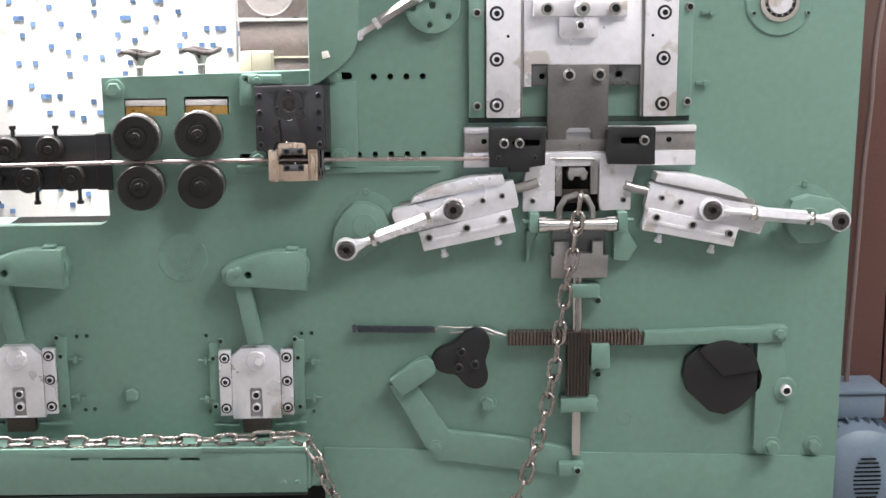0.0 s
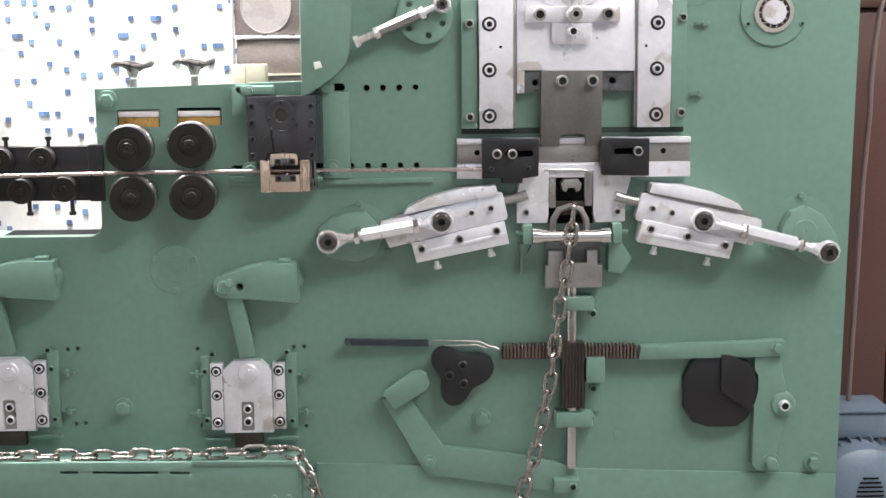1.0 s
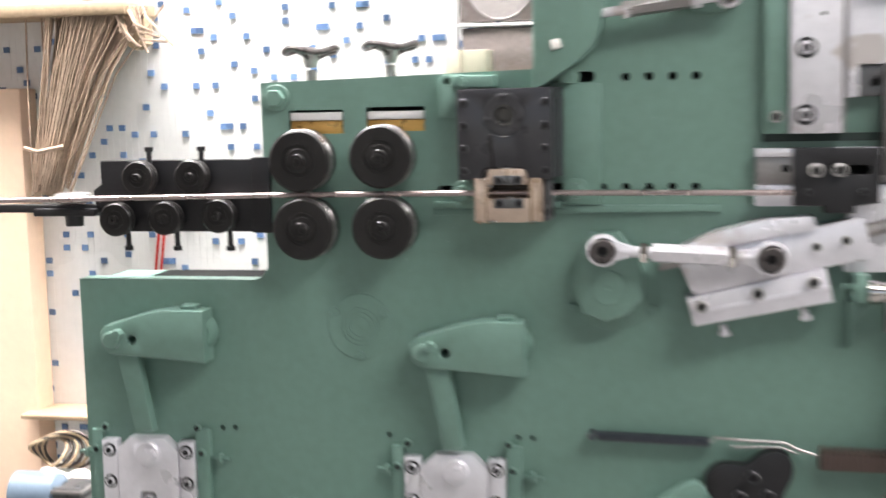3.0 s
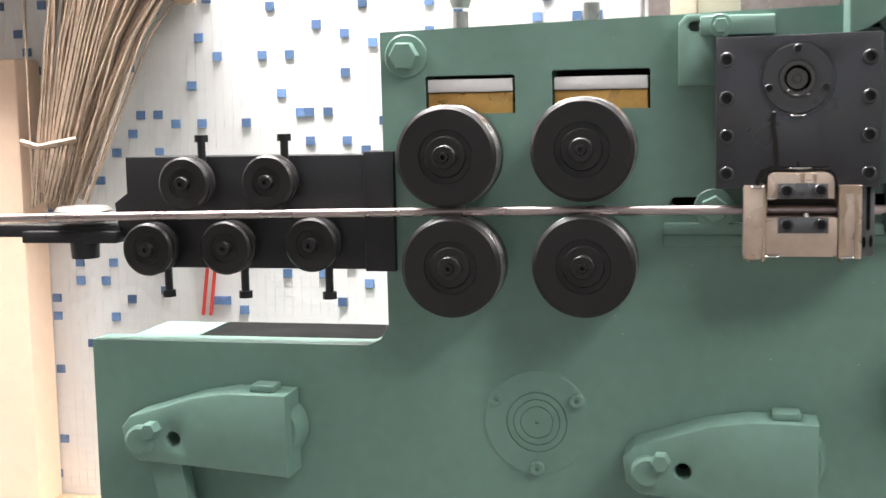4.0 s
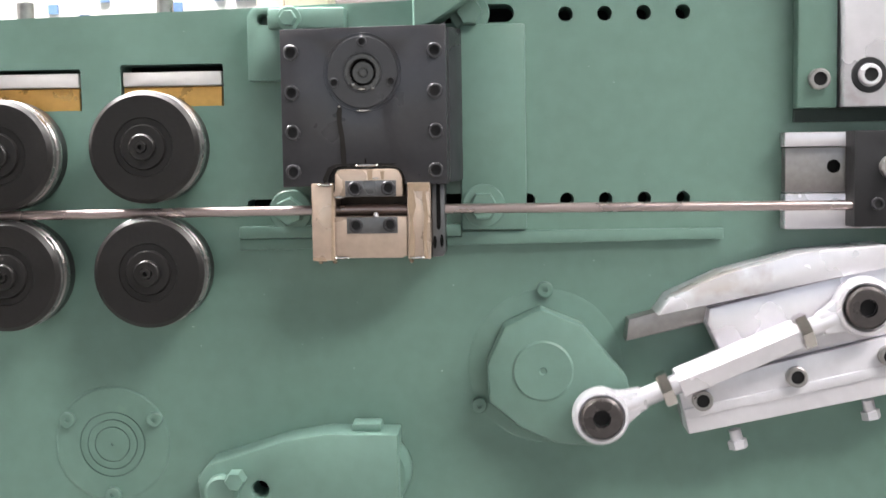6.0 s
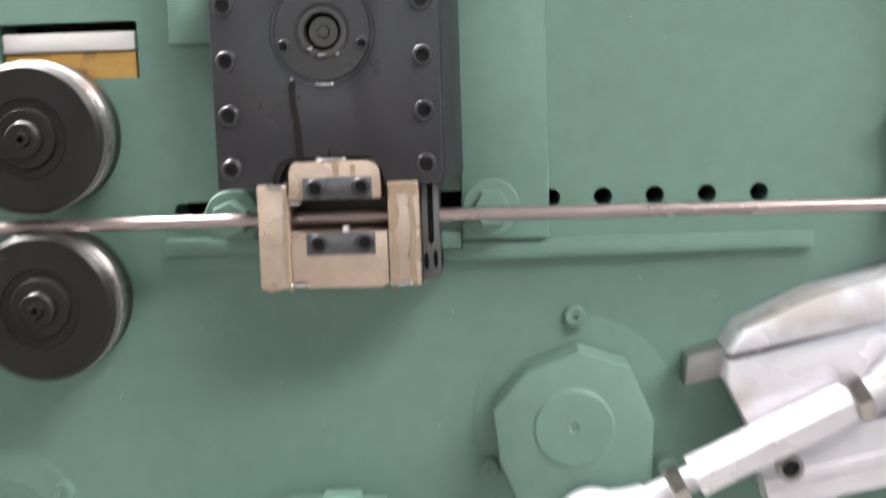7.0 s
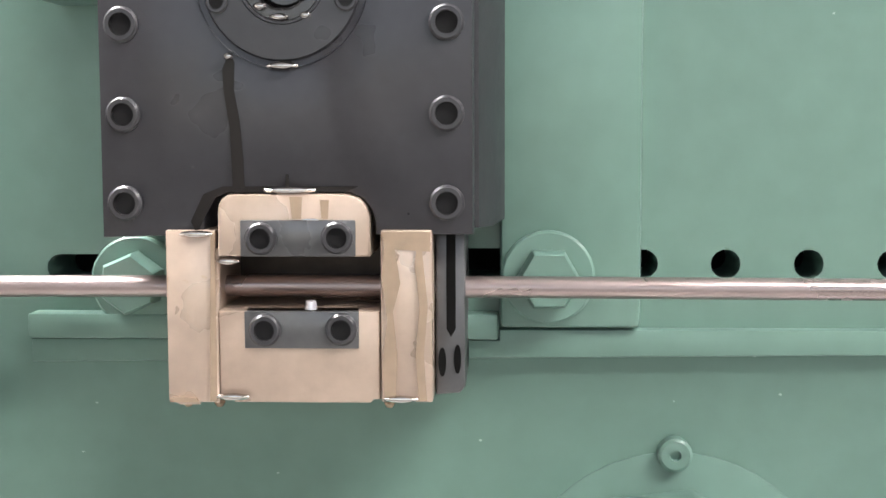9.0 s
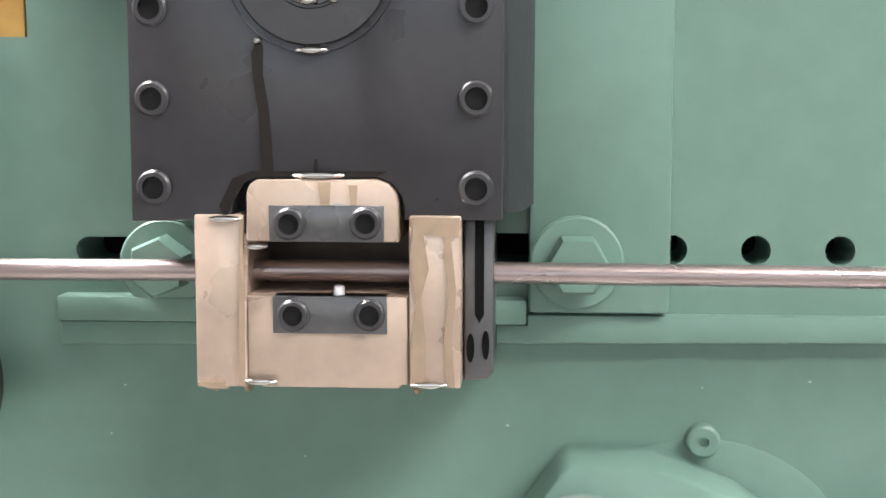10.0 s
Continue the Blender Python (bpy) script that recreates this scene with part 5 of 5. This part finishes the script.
chain("finished_chain", "finished bright steel chain lying along the trough", [(-0.90, -0.058, 0.757), (-0.60, -0.058, 0.754), (-0.42, -0.058, 0.754), (-0.285, -0.058, 0.760), (-0.258, -0.064, 0.754), (-0.236, -0.072, 0.727), (-0.222, -0.075, 0.684), (-0.198, -0.075, 0.634), (-0.18, -0.075, 0.572)], 40, 0.002, 7)

# ---- things behind the machine ----
mo = thing("electric_motor", "blue-grey electric motor with cooling fins and terminal box", "motor", at=(0.850, 0.14, 0.444))
part("housing", move(lathe([(0, -0.02), (0.03, -0.02), (0.075, -0.012), (0.096, 0.006), (0.100, 0.03), (0.100, 0.26), (0, 0.26)], 48), pose(0, 0, 0.135)), MOTOR, mo)
fin = mesh_of("cooling_fin", box(-0.0015, 0.0015, 0.04, 0.24, 0.098, 0.109, 0), MOTOR)
for k in range(30):
    piece("cooling_fin", fin, mo, 0, 0, 0.135, k * 12)
# Black bars painted as the shade in the motor grille slots
grille = mesh_of("grille_slot", box(-0.028, 0.028, -0.021, -0.0195, -0.0016, 0.0016, 0), HOLE_SHADE)
for k in range(11):
    gs = piece("grille_slot", grille, mo, 0, -0.0005, 0.135 - 0.045 + k * 0.009)
    gs.scale.x = max(0.3, math.sqrt(max(0.05, 1 - ((k - 5) / 6) ** 2)))
part("terminal_box", box(-0.045, 0.06, 0.06, 0.16, 0.235, 0.288, 0.006), MOTOR, mo)
part("terminal_lid", box(-0.050, 0.065, 0.055, 0.165, 0.289, 0.298, 0.003), MOTOR, mo)
part("lug", box(-0.13, -0.095, 0.05, 0.08, 0.15, 0.175, 0.003), MOTOR, mo)
part("foot", box(-0.11, 0.11, 0.02, 0.24, -0.444, 0.03, 0.004), BLACK, mo)

cup = thing("wooden_cabinet", "tall red-brown varnished wooden cabinet standing behind the machine", "cabinet", at=(1.16, 0.46, 0))
part("carcass", box(-0.40, 0.40, -0.14, 0.22, 0.06, 1.535, 0.004), CABINET, cup)
part("cornice", box(-0.42, 0.42, -0.16, 0.22, 1.537, 1.565, 0.003), CABINET, cup, "projecting cornice board")
part("plinth", box(-0.39, 0.39, -0.12, 0.21, 0.0, 0.058, 0.002), CABINET, cup)
for x0, x1 in ((-0.395, -0.2235), (-0.2205, 0.088), (0.091, 0.395)):
    dr_ = part("door", box(x0, x1, -0.160, -0.1425, 0.075, 1.528, 0.0035), CABINET, cup, "varnished door leaf")
    if x0 > -0.3:
        part("knob", lathe([(0, -0.018), (0.008, -0.016), (0.010, -0.010), (0.005, -0.004), (0.005, 0)], 16), DULL, dr_).location = (x0 + 0.03, -0.1605, 0.85)
cab = part("cable", tube([(0.905, 0.272, 1.57), (0.885, 0.262, 1.558), (0.878, 0.26, 1.53), (0.870, 0.26, 1.46), (0.866, 0.26, 1.39), (0.866, 0.26, 1.33), (0.858, 0.26, 1.19), (0.855, 0.26, 1.045), (0.849, 0.26, 0.816), (0.846, 0.26, 0.60), (0.846, 0.25, 0.02)], 0.0055, 10), CABLE)
tagged(cab, "mauve-grey power cable hanging down in front of the cabinet", "cable")

win = thing("window_panes", "dusty window panes in a thin white frame behind the machine", "window", at=(-0.265, 0.43, 1.645))
for xa, xb, za, zb in [(-0.140, 0.10, -0.150, 0.12), (-0.138, 0.10, -0.229, -0.160), (-0.138, 0.10, -0.300, -0.234)]:
    part("pane", box(xa, xb, 0, 0.006, za, zb, 0.0015), PINKGREY, win)
part("frame", box(-0.142, 0.10, -0.004, 0.008, -0.1585, -0.1525, 0.001), WHITEBAR, win)
part("frame", box(-0.1475, -0.1425, -0.004, 0.008, -0.24, 0.12, 0.001), WHITEBAR, win)
part("sill", box(-0.138, 0.10, -0.004, 0.008, -0.2335, -0.2305, 0.0005), CREAM, win)
# Disc a little lighter than the pane, with a thin raised rim
part("round_vent", lathe([(0, 0.0), (0.05, 0.0), (0.051, -0.0012), (0.053, 0.0)], 40), PANE_DISC, win).matrix_basis = pose(-0.075, -0.0006, -0.095)
part("stand", box(-0.10, 0.08, 0.010, 0.018, -1.645, -0.301, 0), GROUT, win)
cb = thing("carton", "small cream cardboard carton behind the frame top", "box", at=(-0.331, 0.08, 1.375))
part("carton_body", box(-0.034, 0.024, 0, 0.05, -0.04, 0.065, 0.001), CREAM, cb)
part("flap", box(-0.012, -0.011, -0.0015, 0.0, 0.0, 0.065, 0), WOOD, cb)
part("carton_stand", box(-0.03, 0.02, 0.005, 0.045, -0.27, -0.041, 0), GREEN_SHADED, cb)

br = thing("hanging_broom", "worn brown grass broom hanging from a wooden shelf", "broom", at=(-1.02, WALL_Y - 0.09, 1.545))
rng = random.Random(11)
bb = bmesh.new()
for k in range(300):
    f0, f1 = rng.gauss(0, 0.5), rng.gauss(0, 0.5)
    x0_, x1_ = 0.035 + f0 * 0.075, -0.075 + f0 * 0.022 + rng.gauss(0, 0.006)
    y_ = rng.uniform(-0.03, 0.03)
    tube([(x0_ - 0.012, y_, -0.012), ((x0_ + x1_) / 2 + rng.gauss(0, 0.004), y_ * 0.8, -0.12), (x1_, y_ * 0.5, -0.29 + rng.uniform(-0.03, 0.01))], 0.0016, 4, False, bb)
part("bristles", bb, STRAW, br, "dry brown grass bristles")
part("binding", tube([(-0.105, -0.02, -0.238), (-0.075, -0.034, -0.244), (-0.035, -0.02, -0.236)], 0.004, 6), STRAW, br)
for k in range(9):
    part("stray_twig", tube([(0.05 + k * 0.008, -0.02, -0.012), (0.075 + k * 0.006, -0.03, -0.03 - 0.012 * (k % 4)), (0.08 + k * 0.011, -0.03, -0.055 - 0.008 * (k % 5))], 0.0022, 5), STRAW, br)
sh = thing("shelf", "rough wooden shelf board on the tiled wall", "shelf", at=(-1.145, WALL_Y - 0.12, 1.53))
part("board", box(-0.35, 0.215, -0.005, 0.119, -0.011, 0.011, 0.003), WOOD, sh)
part("bracket", prism([(0.10, -0.012), (0.215, -0.012), (0.215, -0.055), (0.195, -0.065), (0.13, -0.03)], 0.07, 0.1, [], 0.002), WOOD, sh)
pk = thing("packet", "white paper packet with pink print on the shelf", "packet", at=(-1.205, WALL_Y - 0.08, 1.541))
part("bag", box(-0.09, 0.05, -0.03, 0.04, 0, 0.15, 0.012), PAPER, pk)
part("print", box(-0.03, 0.03, -0.0315, -0.0302, 0.07, 0.12, 0), INK, pk)
wl = thing("wire_coil", "small coil of grey wire standing on the shelf", "coil", at=(-1.015, WALL_Y - 0.10, 1.541))
for k in range(5):
    part("turn", tube([((0.026 + 0.002 * k) * math.cos(a), 0.004 * k - 0.008 + 0.002 * math.sin(3 * a), 0.046 + (0.044 + 0.001 * k) * math.sin(a)) for a in [2 * math.pi * i / 24 for i in range(24)]], 0.0016, 5, True), DULL, wl)
sp = thing("red_strap", "red striped strap hanging on the tiled wall", "strap", at=(-0.953, WALL_Y - 0.01, 1.147))
for k in range(2):
    part("strip", prism([(0.010 * k, -0.06), (0.010 * k + 0.0035, -0.06), (0.010 * k + 0.0185, 0.05), (0.010 * k + 0.015, 0.05)], 0.003, 0.006, [], 0), REDP, sp)
sw = thing("small_pump", "small blue-grey pump with a ribbed grey body on a stand", "pump", at=(-1.02, 0.15, 0.0))
part("stand", box(-0.06, 0.07, -0.03, 0.05, 0, 0.745, 0.004), CONCRETE, sw)
part("motor_end", move(lathe([(0, -0.045), (0.022, -0.045), (0.032, -0.035), (0.034, 0.0), (0.034, 0.035), (0, 0.036)], 28), pose(-0.012, 0.0, 0.782, 0, 0, 90)), MOTOR, sw)
part("ribbed_body", box(0.026, 0.072, -0.028, 0.03, 0.746, 0.800, 0.002), SIDE, sw, "grey ribbed body")
for k in range(4):
    part("rib", box(0.025, 0.078, -0.033, 0.034, 0.752 + 0.0135 * k, 0.757 + 0.0135 * k, 0.001), DULL, sw)
part("outlet", tube([(0.07, 0, 0.775), (0.10, 0.01, 0.772), (0.115, 0.05, 0.74)], 0.009, 10), STEEL, sw)
lg = thing("low_ledge", "low pale plastered ledge at the foot of the tiled wall", "ledge", at=(-1.08, 0.31, 0))
part("block", box(-0.09, 0.13, -0.075, 0.139, 0, 0.70, 0.004), PLASTER, lg)
part("top_board", box(-0.095, 0.135, 0.05, 0.138, 0.841, 0.849, 0.002), WOOD, lg, "thin board above the ledge")
part("board_post", box(0.03, 0.04, 0.10, 0.138, 0.701, 0.8405, 0.001), WOOD, lg)
sack = bmesh.new()
bmesh.ops.create_uvsphere(sack, u_segments=24, v_segments=14, radius=1)
srng = random.Random(4)
for v in sack.verts:
    k = 1 + 0.10 * math.sin(7 * v.co.x + 3 * v.co.z) + 0.06 * math.sin(11 * v.co.y + 5 * v.co.x)
    v.co = Vector((v.co.x * 0.075 * k, v.co.y * 0.05 * k, max(-0.038, v.co.z * 0.045 * k)))
sk = part("sack", sack, PAPER)
sk.location = (-1.065, 0.29, 0.7385)
tagged(sk, "crumpled white sack lying on the low ledge", "sack")
cl = thing("rusty_coil", "loose rusty brown wire coils lying on the sack", "coil", at=(-1.085, 0.285, 0.782))
for k in range(6):
    part("turn", tube([((0.030 + 0.003 * k) * math.cos(a) + 0.006 * k, (0.016 - 0.003 * k) * math.sin(2 * a) + 0.003 * k, 0.026 + (0.022 + 0.002 * k) * math.sin(a)) for a in [2 * math.pi * q_ / 24 for q_ in range(24)]], 0.0030, 6, True), RUST if k % 2 else WOOD, cl)

# unseen ceiling lamps, added to go with the two area lamps
for name, x, y, w, d in [("added_ceiling_light", 1.35, -1.05, 2.0, 0.7), ("added_ceiling_light", -0.7, 0.12, 2.4, 0.25)]:
    t = thing(name, "unseen long white ceiling light, added, with a glowing diffuser", "lamp", "ceiling lights", (x, y, 3.0))
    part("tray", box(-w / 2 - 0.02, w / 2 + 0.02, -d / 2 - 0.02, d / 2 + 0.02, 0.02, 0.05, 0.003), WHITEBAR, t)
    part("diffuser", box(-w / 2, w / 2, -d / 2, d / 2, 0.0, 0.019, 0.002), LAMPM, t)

mosaic()


# ---- movement ----
PERIOD = 1.14
STEPS = [0.05 * i for i in range(201)]


def motions():
    turn = 360 / PERIOD

    def key(ob, rows):
        walk(ob, rows)

    for (sl, rod, ck, p0, u, c, length), start in zip(HAMMERS, (229, 2)):
        rs, rr, rc = [], [], []
        for t in STEPS:
            a = start + turn * t
            pin = c + Vector((0.05 * math.cos(radians(a)), 0, 0.05 * math.sin(radians(a))))
            d = Vector((p0.x - pin.x, 0, p0.z - pin.z))
            b = d.dot(u)
            s = -b + math.sqrt(max(0, b * b - d.length_squared + length * length))
            if s > 0.08 or s < -0.08:
                s = max(-0.08, min(0.08, s))
            q = p0 + u * s
            way = math.degrees(math.atan2(q.z - pin.z, q.x - pin.x))
            rs.append((t, pose(q.x, p0.y, q.z)))
            rr.append((t, pose(pin.x, -0.047, pin.z, 0, -way, 0)))
            rc.append((t, pose(c.x, c.y, c.z, 0, -a, 0)))
        key(sl, rs), key(rod, rr), key(ck, rc)
    rm, rl, rt, rc, c1, c2, fr, sr = [], [], [], [], [], [], [], []
    for t in STEPS:
        p = (t / PERIOD) % 1.0
        w = (0.5 - 0.5 * math.cos(2 * math.pi * (p + 0.15))) ** 1.35
        down = -0.067 * w
        rm.append((t, pose(0.243, -0.018, 1.42 + down)))
        rl.append((t, pose(0.2425, -0.02, 1.07 + 0.058 * (0.5 - 0.5 * math.cos(2 * math.pi * (p - 0.01))) ** 1.35)))
        a = 144 + turn * t
        pin = CRANK_TOP + Vector((0.034 * math.cos(radians(a)), 0, 0.034 * math.sin(radians(a))))
        low = Vector((0.24, 0, 1.523 + down))
        rc.append((t, pose(*CRANK_TOP, 0, -a, 0)))
        way = math.degrees(math.atan2(pin.z - low.z, pin.x - low.x))
        rt.append((t, pose(low.x, -0.042, low.z, 0, -way, 0)))
        c1.append((t, pose(0.036, -0.014, 0.885, 0, -60 - turn * t, 0)))
        c2.append((t, pose(0.513, -0.006, 0.847, 0, 20 - turn * t, 0)))
        a = 78 + turn * t
        e = FC + Vector((0.036 * math.cos(radians(a)), 0, 0.036 * math.sin(radians(a))))
        fr.append((t, pose(*FC, 0, -a, 0)))
        lz = 1.468 + 0.012 * math.cos(radians(a))
        sr.append((t, pose(e.x, -0.028, e.z, 0, -math.degrees(math.asin(max(-1, min(1, (e.z - lz) / LSR)))), 0)))
    key(ram, rm), key(lift, rl), key(topc, rc), key(toprod, rt), key(camob, c1), key(cam2, c2), key(fl, fr), key(srod, sr)
    for group, sign in ((die_up, -1), (die_lo, 1)):
        for ob in group:
            rest = ob.matrix_basis.copy()
            rows = []
            for t in STEPS:
                c = max(0.0, math.cos(2 * math.pi * (t - 8.43) / PERIOD)) ** 1.5
                rows.append((t, Matrix.Translation((0, 0, sign * 0.0029 * c)) @ rest))
            key(ob, rows)
    for i, ob in enumerate(FEED):
        way = 1 if i < 2 else -1
        x, y, z = ob.location
        key(ob, [(t, pose(x, y, z, 0, -way * 75 * t, 0)) for t in [0.5 * k for k in range(21)]])
    for i, ob in enumerate(SMALL):
        way = 1 if i < 2 else -1
        x, y, z = ob.location
        key(ob, [(t, pose(x, y, z, 0, -way * 150 * t, 0)) for t in [0.5 * k for k in range(21)]])
    key(hang, [(t, pose(*hang.location, 0, 0.8 * math.sin(2 * math.pi * t / PERIOD), 0)) for t in [0.1 * k for k in range(101)]])


motions()
